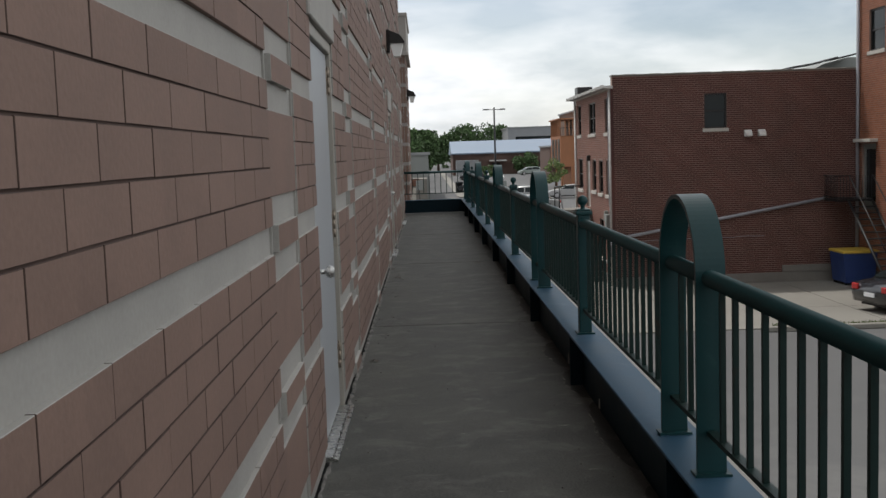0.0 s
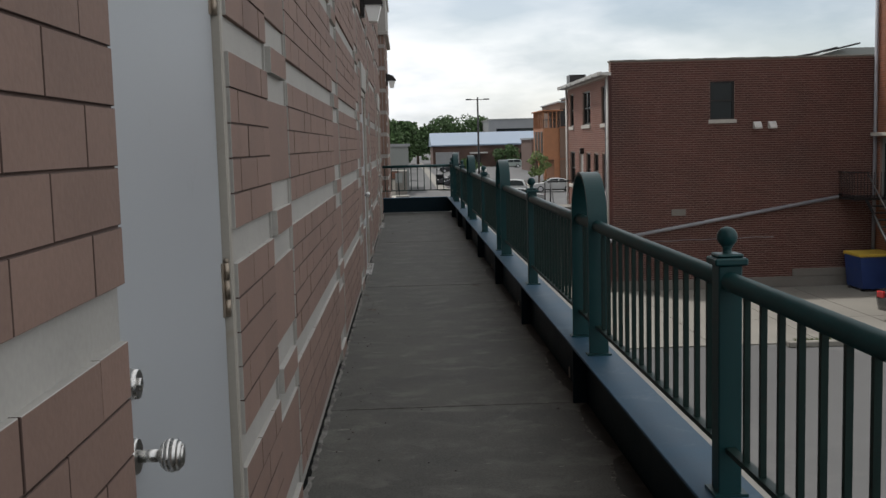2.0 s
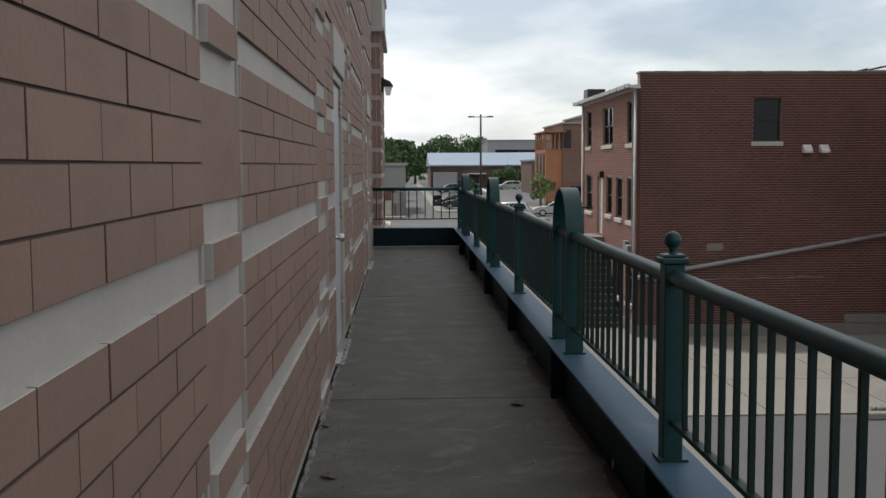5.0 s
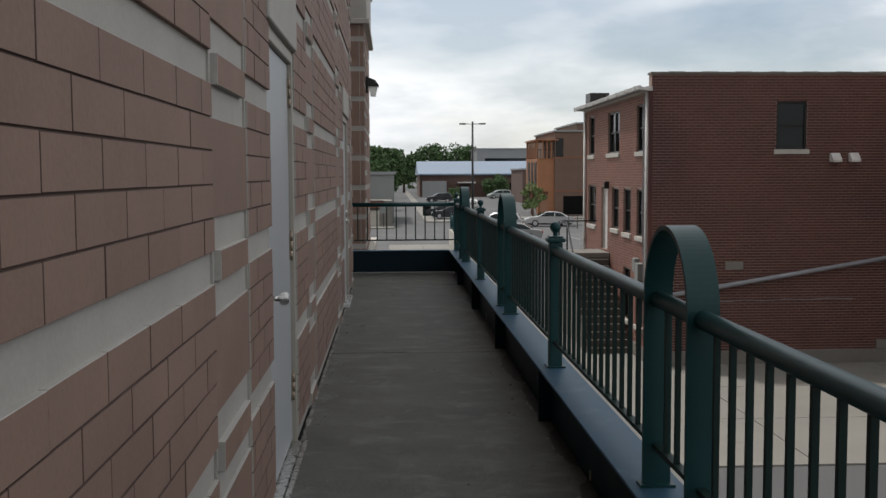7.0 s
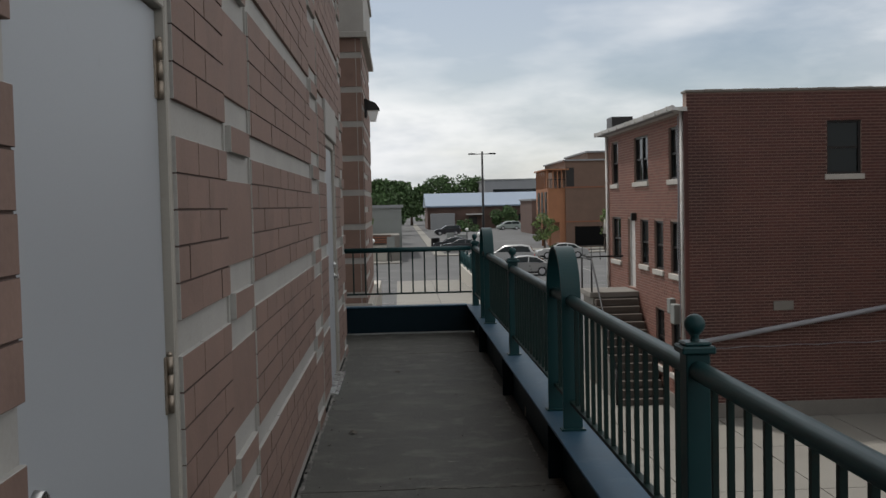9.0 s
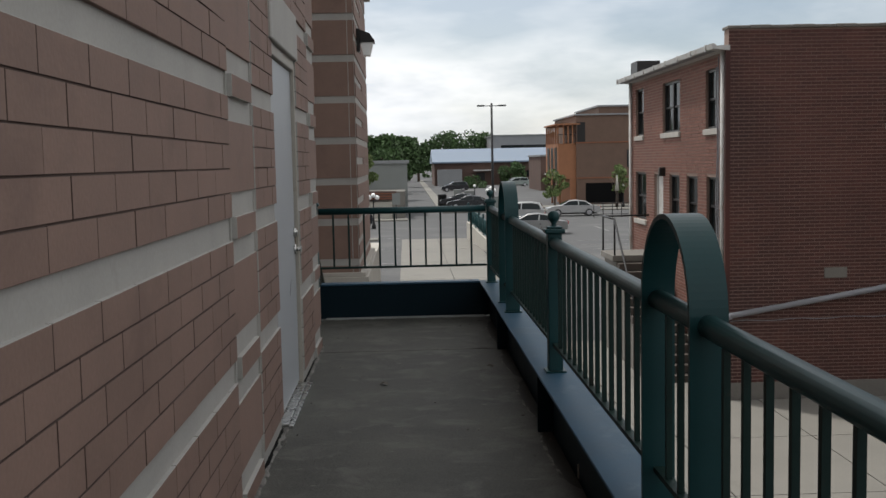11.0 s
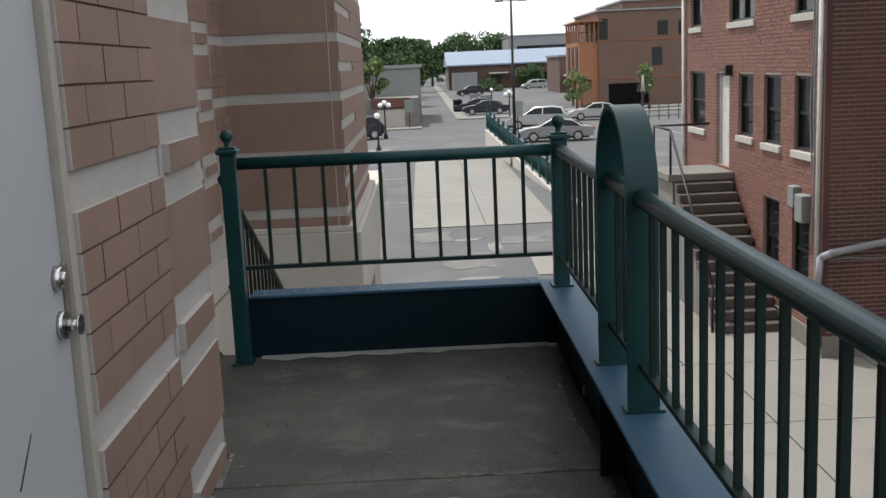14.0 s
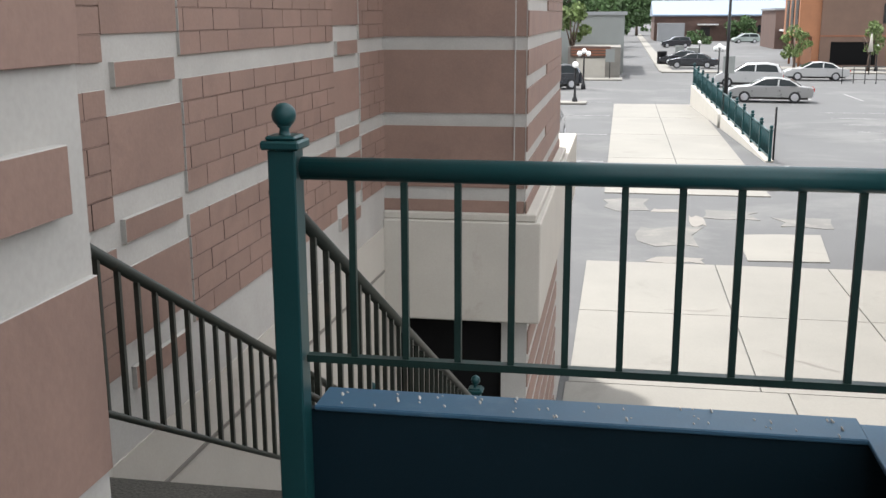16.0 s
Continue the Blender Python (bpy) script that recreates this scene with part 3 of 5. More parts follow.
part("paint_chips", bm, M_CREAM, end, "pale chips in the paint")
for y in (-1.1, 3.96, 9.0, 14.05, 19.13, 1.375, 6.43, 11.445, 16.608, 21.58):
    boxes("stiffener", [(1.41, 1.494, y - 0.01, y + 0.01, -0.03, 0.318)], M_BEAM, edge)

# ---- railing ----
RX = 1.51
POSTS = [-1.1, 3.96, 9.0, 14.05, 19.13, 23.25]
ARCHES = [1.375, 6.43, 11.445, 16.608, 21.58]
TOPR, LOWR = 1.030, 0.484


def post_parts(parent, x, y, z0, z1=1.082):
    bm = bmesh.new()
    box(bm, x - 0.038, x + 0.038, y - 0.038, y + 0.038, z0, z1, bev=0.004)
    box(bm, x - 0.055, x + 0.055, y - 0.055, y + 0.055, z0, z0 + 0.010)
    p = part("post", bm, M_GREEN, parent)
    bm = bmesh.new()
    box(bm, x - 0.053, x + 0.053, y - 0.053, y + 0.053, z1, z1 + 0.024, bev=0.005)
    box(bm, x - 0.042, x + 0.042, y - 0.042, y + 0.042, z1 + 0.024, z1 + 0.036, bev=0.005)
    part("cap", bm, M_GREEN, p)
    bm = bmesh.new()
    lathe(bm, [(0.034, 0), (0.026, 0.012), (0.015, 0.02), (0.013, 0.034), (0.02, 0.042), (0.014, 0.048)], (x, y, z1 + 0.018), 16)
    ball(bm, (x, y, z1 + 0.088), 0.033, 16, 10)
    part("finial", bm, M_GREEN, p, "ball finial")


def hoop_parts(parent, y):
    """A flat steel band bent into a hoop that the top rail runs through."""
    r, cz, t, wd = 0.270, 1.035, 0.008, 0.052
    path = [(y + r, 0.332), (y + r, 0.70), (y + r, cz)]
    path += [(y + r * math.cos(a), cz + r * math.sin(a)) for a in [math.pi * k / 40 for k in range(1, 40)]]
    path += [(y - r, cz), (y - r, 0.70), (y - r, 0.332)]
    bm = bmesh.new()
    rings = []
    for i, (py, pz) in enumerate(path):
        a, b = path[max(0, i - 1)], path[min(len(path) - 1, i + 1)]
        d = Vector((b[0] - a[0], b[1] - a[1])).normalized()
        nx, nz = -d[1], d[0]
        rings.append([bm.verts.new((RX + sx * wd, py + s * nx * t, pz + s * nz * t)) for sx, s in ((-1, -1), (1, -1), (1, 1), (-1, 1))])
    for p, q in zip(rings, rings[1:]):
        for i in range(4):
            bm.faces.new((p[i], p[(i + 1) % 4], q[(i + 1) % 4], q[i]))
    bm.faces.new(rings[0])
    bm.faces.new(list(reversed(rings[-1])))
    bmesh.ops.recalc_face_normals(bm, faces=bm.faces)
    h = part("hoop", bm, M_GREEN, parent, "rounded hoop of flat steel band")
    boxes("foot_plate", [(RX - 0.065, RX + 0.065, y + s * r - 0.035, y + s * r + 0.035, 0.332, 0.342) for s in (-1, 1)], M_GREEN, h)


rail = thing("railing", "dark green painted steel railing with hoops and ball-topped posts", "railing", 0, 0, 0, kind="structure")
bm = bmesh.new()
tube(bm, (RX, -6.9, TOPR), (RX, 23.21, TOPR), 0.031, seg=18)
part("top_rail", bm, M_GREEN, rail, "round pipe top rail")
boxes("lower_rail", [(RX - 0.016, RX + 0.016, -6.9, 23.21, LOWR - 0.009, LOWR + 0.009)], M_BALUSTER, rail)
for y in POSTS:
    post_parts(rail, RX, y, 0.332)
for y in ARCHES:
    hoop_parts(rail, y)
bm = bmesh.new()
box(bm, -0.009, 0.009, -0.009, 0.009, LOWR, TOPR - 0.02)
me_bal = bpy.data.meshes.new("baluster")
bm.to_mesh(me_bal)
bm.free()
me_bal.materials.append(M_BALUSTER)
marks = sorted(POSTS + ARCHES)
stops = [(a, 0.270 if a in ARCHES else 0.05) for a in marks]
for (a, wa), (b, wb) in zip(stops, stops[1:]):
    lo, hi = a + wa, b - wb
    n = max(2, round((hi - lo) / 0.145))
    for k in range(1, n):
        o = new("baluster", me_bal)
        o.location = (RX, lo + (hi - lo) * k / n, 0)
        o.parent = rail
for a in ARCHES:
    for k in (-1, 0, 1):
        o = new("baluster", me_bal)
        o.location = (RX, a + 0.135 * k, 0)
        o.parent = rail

endrail = thing("end_railing", "dark green steel railing across the end of the walkway", "railing", kind="structure")
bm = bmesh.new()
tube(bm, (-0.10, 23.25, TOPR), (1.465, 23.25, TOPR), 0.031, seg=18)
part("top_rail", bm, M_GREEN, endrail)
boxes("lower_rail", [(-0.10, 1.465, 23.235, 23.265, LOWR + 0.006, LOWR + 0.026)], M_BALUSTER, endrail)
post_parts(endrail, -0.145, 23.25, 0.0)
for k in range(1, 11):
    o = new("baluster", me_bal)
    o.location = (0.035 + 0.1435 * (k - 1), 23.25, 0.01)
    o.parent = endrail

# ---- stair down behind the end of the wall ----
SY, SLOPE, RUN = 23.42, 0.546, 0.30
RISE = RUN * SLOPE
stair = thing("stair", "concrete stair going down beside the cream wall", "stair", kind="structure")
NST = 13
for k in range(NST):
    boxes("step", [(-1.12, -0.20, SY + k * RUN, SY + (k + 1) * RUN + 0.02, -(k + 1) * RISE - 0.06, -(k + 1) * RISE)], M_FLOOR, stair, bev=0.005)
for x0, x1 in ((-1.12, -1.085), (-0.20, -0.165)):
    bm = bmesh.new()
    L_ = NST * RUN
    prism(bm, [(SY, 0.0), (SY + L_, -L_ * SLOPE), (SY + L_, -L_ * SLOPE - 0.30), (SY, -0.30)], "x", x0, x1)
    part("stringer", bm, M_GREEN, stair, "dark green steel stringer")
boxes("half_landing", [(-1.12, -0.10, SY + L_, SY + L_ + 1.1, -L_ * SLOPE - 0.25, -L_ * SLOPE - 0.17)], M_FLOOR, stair)
boxes("landing_support", [(-1.1, -1.0, SY + L_ + 0.1, SY + L_ + 0.2, -3.6, -L_ * SLOPE - 0.25), (-0.3, -0.2, SY + L_ + 0.9, SY + L_ + 1.0, -3.6, -L_ * SLOPE - 0.25)], M_GREEN, stair)


def sloped_rail(x, y0, y1, ztop):
    r = thing("stair_handrail", "dark green steel handrail sloping down the stair", "railing", kind="structure")

    def zt(y):
        return ztop - (y - y0) * SLOPE
    bm = bmesh.new()
    tube(bm, (x, y0, zt(y0)), (x, y1, zt(y1)), 0.022, seg=14)
    part("top_rail", bm, M_BRONZE, r)
    bm = bmesh.new()
    tube(bm, (x, y0, zt(y0) - 0.56), (x, y1, zt(y1) - 0.56), 0.013, seg=8)
    part("lower_rail", bm, M_BRONZE, r)
    n = int((y1 - y0) / 0.135)
    for k in range(n + 1):
        y = y0 + 0.06 + k * 0.135
        if y < y1:
            boxes("baluster", [(x - 0.009, x + 0.009, y - 0.009, y + 0.009, zt(y) - 0.56, zt(y))], M_BRONZE, r)
    post_parts(r, x, y1 + 0.03, zt(y1) - 0.90, zt(y1) + 0.07)


sloped_rail(-0.20, 23.32, 27.30, 0.952)
sloped_rail(-0.95, 23.20, 27.30, 0.922)

# ---- recessed wall, pier and cream belt ----
RW = -1.13
R_STRIPS = [("brick", 21.96, 24.13), ("check", 24.13, 24.79), ("brick", 24.79, 27.16), ("check", 27.16, 27.83), ("brick", 27.83, 28.60)]
recess = thing("wall_recess", "recessed block wall with brown courses and off-white bands", "wall", kind="structure")
boxes("wall_core", [(RW - 0.3, RW - 0.002, 21.995, 29.6, -0.25, WALL_TOP)], M_CREAM, recess)
plates = []
for kind, y0, y1 in R_STRIPS:
    for r in range(0, 100):
        if r % 6 == 1 and kind == "brick":
            plates.append((RW - 0.004, RW + 0.0095, y0 + 0.012, y1 - 0.010, rz(r) + 0.006, rz(r + 5) - 0.006))
boxes("joint_backing", plates, M_BROWN, recess)
boxes("base_wall", [(RW - 0.3, RW + 0.005, 21.995, 29.6, -3.7, -0.25)], M_CREAM2, recess, "smooth cream wall base")
bm = bmesh.new()
prism(bm, [(23.4, -0.50), (28.52, -0.62), (28.52, -0.60), (23.4, -0.48)], "x", RW + 0.005, RW + 0.012)
part("base_groove", bm, M_FOUND, recess)

pier = thing("wall_pier", "projecting striped masonry pier with cream parapet and belt", "wall", kind="structure")
PX, PY, PE = 0.018, 28.60, 32.9
boxes("pier_core", [(RW - 2, PX - 0.002, PY + 0.002, PE, -0.115, 4.5)], M_CREAM, pier)
boxes("pier_lower", [(-0.2, PX - 0.002, PY + 0.3, PE + 2.0, -3.7, -1.01)], M_CREAM, pier)
boxes("pier_parapet", [(RW - 2, PX + 0.06, PY - 0.06, PE + 0.06, 4.5, 5.62)], M_CREAM, pier, "cream parapet", bev=0.01)
boxes("parapet_ledge", [(RW - 2, PX + 0.11, PY - 0.11, PE + 0.1, 4.46, 4.56), (RW - 2, PX + 0.1, PY - 0.1, PE + 0.1, 5.62, 5.72)], M_CREAM, pier, bev=0.01)
boxes("belt", [(RW - 0.002, PX + 0.13, PY - 0.06, PE + 2.0, -1.01, -0.18)], M_CREAM2, pier, "cream rendered belt with dirt streaks", bev=0.01)
boxes("belt_ledge", [(RW - 0.002, PX + 0.09, PY - 0.035, PE - 0.02, -0.18, -0.115)], M_CREAM2, pier, bev=0.01)
# Black sheet standing in for the deep shade under the belt.
boxes("void", [(RW - 2.0, -0.2, PY + 0.35, PY + 0.40, -3.7, -1.01)], M_BLACK, pier)
for r in range(0, 47):
    if r % 6 == 0 or (r % 6 != 1):
        continue
    boxes("brown_course", [(RW, PX - 0.012, PY - 0.010, PY + 0.002, rz(r) + 0.002, min(4.46, rz(r + 5)) - 0.002)], M_BROWN, pier)
    zb, zt = rz(r), min(4.46, rz(r + 5))
    zm = rz(r + 2)
    boxes("brown_course", [(PX - 0.002, PX + 0.010, PY - 0.010, PE, zb + 0.002, min(zt, zm) - 0.002)], M_BROWN, pier)
    if zt > zm + 0.1:
        boxes("brown_course", [(PX - 0.002, PX + 0.010, PY + 2.0, PE, zm + 0.002, zm + ROW - 0.002), (PX - 0.002, PX + 0.010, PY - 0.010, PE, zm + ROW + 0.002, zt - 0.002)], M_BROWN, pier)
for r in range(-36, -13, 6):
    boxes("brown_course", [(PX - 0.002, PX + 0.010, PY + 0.31, PE, rz(r + 1), rz(r + 3) - 0.02), (PX - 0.002, PX + 0.010, PY + 0.31, PE, rz(r + 4), rz(r + 6))], M_BROWN, pier)
boxes("brown_course", [(RW, PX - 0.012, PY - 0.010, PY + 0.002, -0.113, rz(0) - 0.002), (PX - 0.002, PX + 0.010, PY - 0.010, PE, -0.113, rz(0) - 0.002)], M_BROWN, pier)
boxes("pier_joint", [(PX - 0.10, PX - 0.09, PY - 0.014, PY, -0.113, 4.46)], M_CREAM, pier)


def wall_lamp(x, y, z):
    l = thing("wall_lamp", "dark bronze outdoor wall lamp with a frosted lens", "wall lamp", x, y, z, group="wall lamps")
    bm = bmesh.new()
    box(bm, 0.0, 0.05, -0.10, 0.10, -0.10, 0.24, bev=0.01)
    part("back_plate", bm, M_DARK, l)
    bm = bmesh.new()
    prism(bm, [(0.05, 0.22), (0.20, 0.16), (0.27, 0.06), (0.27, 0.03), (0.05, 0.03)], "y", -0.13, 0.13)
    part("hood", bm, M_DARK, l)
    bm = bmesh.new()
    prism(bm, [(0.06, 0.03), (0.25, 0.03), (0.20, -0.16), (0.10, -0.16)], "y", -0.11, 0.11)
    part("lens", bm, M_LAMPGLASS, l, "frosted glass lens")


debris = thing("debris", "small dark leaf litter and grit on the deck", "litter", kind="stuff")
rng = random.Random(91)
bm = bmesh.new()
for k in range(240):
    side = rng.random()
    x = rng.uniform(0.03, 0.22) if side < 0.45 else (rng.uniform(1.22, 1.46) if side < 0.8 else rng.uniform(0.2, 1.3))
    y, r, a = rng.uniform(-1.0, 23.1), rng.uniform(0.003, 0.011), rng.uniform(0, 6.28)
    pts = [(x + r * rng.uniform(0.5, 1.2) * math.cos(a + 1.257 * q), y + r * rng.uniform(0.5, 1.2) * math.sin(a + 1.257 * q)) for q in range(5)]
    lo = [bm.verts.new((u, v, 0.0)) for u, v in pts]
    hi = [bm.verts.new((x + (u - x) * 0.6, y + (v - y) * 0.6, rng.uniform(0.002, 0.007))) for u, v in pts]
    bm.faces.new(hi)
    for q in range(5):
        bm.faces.new((lo[q], lo[(q + 1) % 5], hi[(q + 1) % 5], hi[q]))
part("grit", bm, M_SEAL, debris)
for lx, ly, ls in ((0.15, 9.90, 0.045), (1.19, 11.28, 0.05), (0.06, 10.83, 0.03), (0.12, 4.9, 0.03), (0.25, 17.9, 0.03), (0.55, 20.4, 0.03), (1.3, 20.9, 0.025)):
    bm = bmesh.new()
    rim = [bm.verts.new((lx + ls * math.cos(0.9 * q) * (1.4 if q % 2 else 0.8), ly + ls * math.sin(0.9 * q), 0.004 + 0.008 * (q % 3))) for q in range(7)]
    mid = bm.verts.new((lx, ly, 0.014))
    for q in range(7):
        bm.faces.new((rim[q], rim[(q + 1) % 7], mid))
    tagged(part("dead_leaf", bm, M_LITTER), "curled dull grey-brown dead leaf lying on the deck", "leaf", "dead leaves")

wall_lamp(0.012, 13.11, 3.12)
wall_lamp(PX + 0.012, 29.3, 3.25)

# ---- ground, lots and street ----
GZ = -3.6
ground = boxes("ground", [(-420, 420, -120, 640, GZ - 0.5, GZ)], M_ASPH)
tagged(ground, "grey worn asphalt ground reaching the horizon", "ground", kind="structure")
apron = thing("pavement", "pale concrete apron with joints and cracks", "pavement", kind="structure")
xs = [0.1, 3.1, 5.5, 7.9, 10.6, 13.3, 16.1]
ys = [25.0, 28.3, 31.4, 34.2]
for a, b in zip(xs, xs[1:]):
    for c, d in zip(ys, ys[1:]):
        boxes("slab", [(a + 0.012, b - 0.012, c + 0.012, d - 0.012, GZ, GZ + 0.035)], M_CONC, apron)
for a, b in zip([0.14, 2.75, 4.95], [2.75, 4.95, 7.25]):
    for c, d in zip([34.2, 37.8], [37.8, 41.5]):
        boxes("slab", [(a + 0.012, b - 0.012, c + 0.012, d - 0.012, GZ, GZ + 0.035)], M_CONC, apron)
bm = bmesh.new()
prism(bm, [(3.46, 42.05), (5.12, 42.15), (5.42, 44.9), (4.4, 44.82), (3.52, 44.65)], "z", GZ, GZ + 0.022)
part("slab", bm, M_CONC, apron)
drive = thing("road", "pale concrete driveway running to the street", "driveway", kind="structure")
for c, d in zip([50.0, 57.5, 65.0, 72.5], [57.5, 65.0, 72.5, 80.5]):
    for a, b in ((0.35, 2.7), (2.7, 5.0)):
        boxes("slab", [(a + 0.015, b - 0.015, c + 0.015, d - 0.015, GZ, GZ + 0.03)], M_CONC, drive)
rng = random.Random(21)


def crack(x, y, n, parent, s=0.25):
    """A wandering dark crack in the slabs."""
    bm = bmesh.new()
    a = rng.uniform(0, 6.28)
    px, py = x, y
    for i in range(n):
        a += rng.uniform(-0.7, 0.7)
        qx, qy = px + s * math.cos(a), py + s * math.sin(a)
        w = rng.uniform(0.01, 0.03)
        nx, ny = -math.sin(a) * w, math.cos(a) * w
        z = GZ + 0.039
        bm.faces.new([bm.verts.new(v) for v in ((px - nx, py - ny, z), (qx - nx, qy - ny, z), (qx + nx, qy + ny, z), (px + nx, py + ny, z))])
        px, py = qx, qy
    part("crack", bm, M_FOUND, parent)


for x, y in ((5.2, 30.2), (5.0, 28.2), (6.1, 29.4), (4.4, 31.0), (6.6, 31.2), (5.7, 27.0), (4.0, 33.0), (3.0, 36.0), (5.5, 36.4), (1.6, 38.0)):
    crack(x, y, rng.randint(4, 9), apron)
for x, y in ((2.0, 62.0), (2.6, 70.0), (3.2, 55.0)):
    crack(x, y, 12, drive, 0.4)

kerb = thing("kerb", "low concrete kerb with a strip of grass", "kerb", kind="structure")
boxes("kerb_stone", [(9.6, 16.0, 24.55, 24.75, GZ, GZ + 0.14), (9.6, 9.8, 24.75, 25.0, GZ, GZ + 0.14)], M_CONC, kerb, bev=0.02)
bm = bmesh.new()
for i in range(900):
    x, y = rng.uniform(9.85, 13.4), rng.uniform(24.78, 25.1)
    h, a = rng.uniform(0.05, 0.16), rng.uniform(0, 3.14)
    dx, dy = 0.02 * math.cos(a), 0.02 * math.sin(a)
    bm.faces.new([bm.verts.new(v) for v in ((x - dx, y - dy, GZ + 0.03), (x + dx, y + dy, GZ + 0.03), (x + rng.uniform(-0.05, 0.05), y + rng.uniform(-0.05, 0.05), GZ + 0.03 + h))])
tagged(part("grass", bm, M_GRASS), "strip of uneven green grass by the kerb", "grass", kind="stuff")

lines = thing("parking_lines", "worn white parking bay lines", "road marking", kind="structure")
rows = []
for k in range(4):
    rows.append((-5.2, 0.2, 56.5 + 8.4 * k, 56.65 + 8.4 * k))
rows += [(-0.75, -0.6, 44.0, 52.5)]
for k in range(9):
    rows.append((11.0, 16.5, 52.5 + 3.0 * k, 52.62 + 3.0 * k))
for k in range(7):
    rows.append((9 + 2.9 * k, 9.12 + 2.9 * k, 84.6, 90.0))
for x0, x1, y0, y1 in rows:
    boxes("line", [(x0, x1, y0, y1, GZ, GZ + 0.006)], M_LINE, lines)
# street, kerbs and far pavement
street = thing("street_pavement", "pale concrete pavement along the street", "pavement", kind="structure")
for row in ((-60, 0.8, 102.0, 105.0), (4.2, 60, 113.5, 116.0), (-8.0, -1.2, 79.8, 81.2), (14, 80, 120.0, 124.0)):
    boxes("pavement_slab", [(*row, GZ, GZ + 0.12)], M_CONC, street, bev=0.03)
boxes("alley_slab", [(4.1, 5.3, 116.0, 300.0, GZ, GZ + 0.06)], M_CONC, street)
patch = thing("patched_road", "patches of pale concrete and tar across the worn drive", "road patch", kind="structure")
rng = random.Random(44)
for m, x, y, w, d in ((M_FOUND, 2.0, 47.5, 0.45, 0.28), (M_FOUND, 2.70, 46.2, 0.22, 0.75), (M_PATCH, 3.6, 47.2, 0.65, 0.75), (M_PATCH, 1.9, 44.4, 0.9, 1.3), (M_FOUND, 2.0, 41.95, 0.6, 0.3), (M_PATCH, 5.3, 46.4, 0.7, 0.8), (M_PATCH, 0.9, 48.4, 0.6, 1.0)):
    bm = bmesh.new()
    ring = [(-1, -0.7), (-0.3, -1), (0.5, -0.85), (1, -0.9), (0.85, 0.1), (1.05, 0.8), (0.2, 1), (-0.4, 0.7), (-0.9, 0.9), (-0.8, 0)]
    prism(bm, [(x + u * w * rng.uniform(0.7, 1.15), y + v * d * rng.uniform(0.6, 1.2)) for u, v in ring], "z", GZ, GZ + rng.uniform(0.009, 0.014))
    part("patch", bm, m, patch)

# ---- retaining wall and green fence ----
F0, F1 = Vector((5.9, 57.2)), Vector((4.75, 80.0))
ret = thing("retaining_wall", "low cream concrete retaining wall beside the driveway", "wall", kind="structure")
bm = bmesh.new()
d = (F1 - F0).normalized()
nrm = Vector((-d.y, d.x))
a0, a1 = F0, F1
corners = [(a0, 0.06), (a1, 1.15)]
vl = []
for p, h in corners:
    for s in (-0.14, 0.14):
        q = p + nrm * s
        vl.append((bm.verts.new((q.x, q.y, GZ)), bm.verts.new((q.x, q.y, GZ + h))))
b0, b1, c0, c1 = vl
for f in ((b0[0], c0[0], c0[1], b0[1]), (c1[0], b1[0], b1[1], c1[1]), (b0[1], c0[1], c1[1], b1[1]), (b1[0], b0[0], b0[1], b1[1]), (c0[0], c1[0], c1[1], c0[1])):
    bm.faces.new(f)
bmesh.ops.recalc_face_normals(bm, faces=bm.faces)
part("wall_body", bm, M_CREAM2, ret)
fence = thing("fence", "dark green steel fence with posts on the retaining wall", "fence", kind="structure")
NP = 12


def fence_z(u):
    return GZ + 0.06 + 1.09 * u


for k in range(NP + 1):
    u = k / NP
    p = F0.lerp(F1, u)
    bm = bmesh.new()
    box(bm, p.x - 0.05, p.x + 0.05, p.y - 0.05, p.y + 0.05, fence_z(u) - 0.02, fence_z(u) + 1.05)
    box(bm, p.x - 0.07, p.x + 0.07, p.y - 0.07, p.y + 0.07, fence_z(u) + 1.05, fence_z(u) + 1.10)
    ball(bm, (p.x, p.y, fence_z(u) + 1.17), 0.07, 8, 6)
    part("post", bm, M_GREEN, fence)
    if k < NP:
        q = F0.lerp(F1, (k + 1) / NP)
        za, zb = fence_z(u), fence_z((k + 1) / NP)
        bm = bmesh.new()
        for h in (0.12, 0.95):
            tube(bm, (p.x, p.y, za + h), (q.x, q.y, zb + h), 0.035, seg=6)
        for j in range(1, 14):
            w = j / 14
            m = p.lerp(q, w)
            z = za + (zb - za) * w
            tube(bm, (m.x, m.y, z + 0.12), (m.x, m.y, z + 0.95), 0.013, seg=4)
        part("fence_panel", bm, M_GREEN, fence)
boxes("wheel_stop", [(6.15, 6.33, 53.0, 55.6, GZ, GZ + 0.12)], M_WHITE, None, bev=0.02)
tagged(bpy.data.objects["wheel_stop"], "white painted concrete kerb block on the asphalt", "kerb")


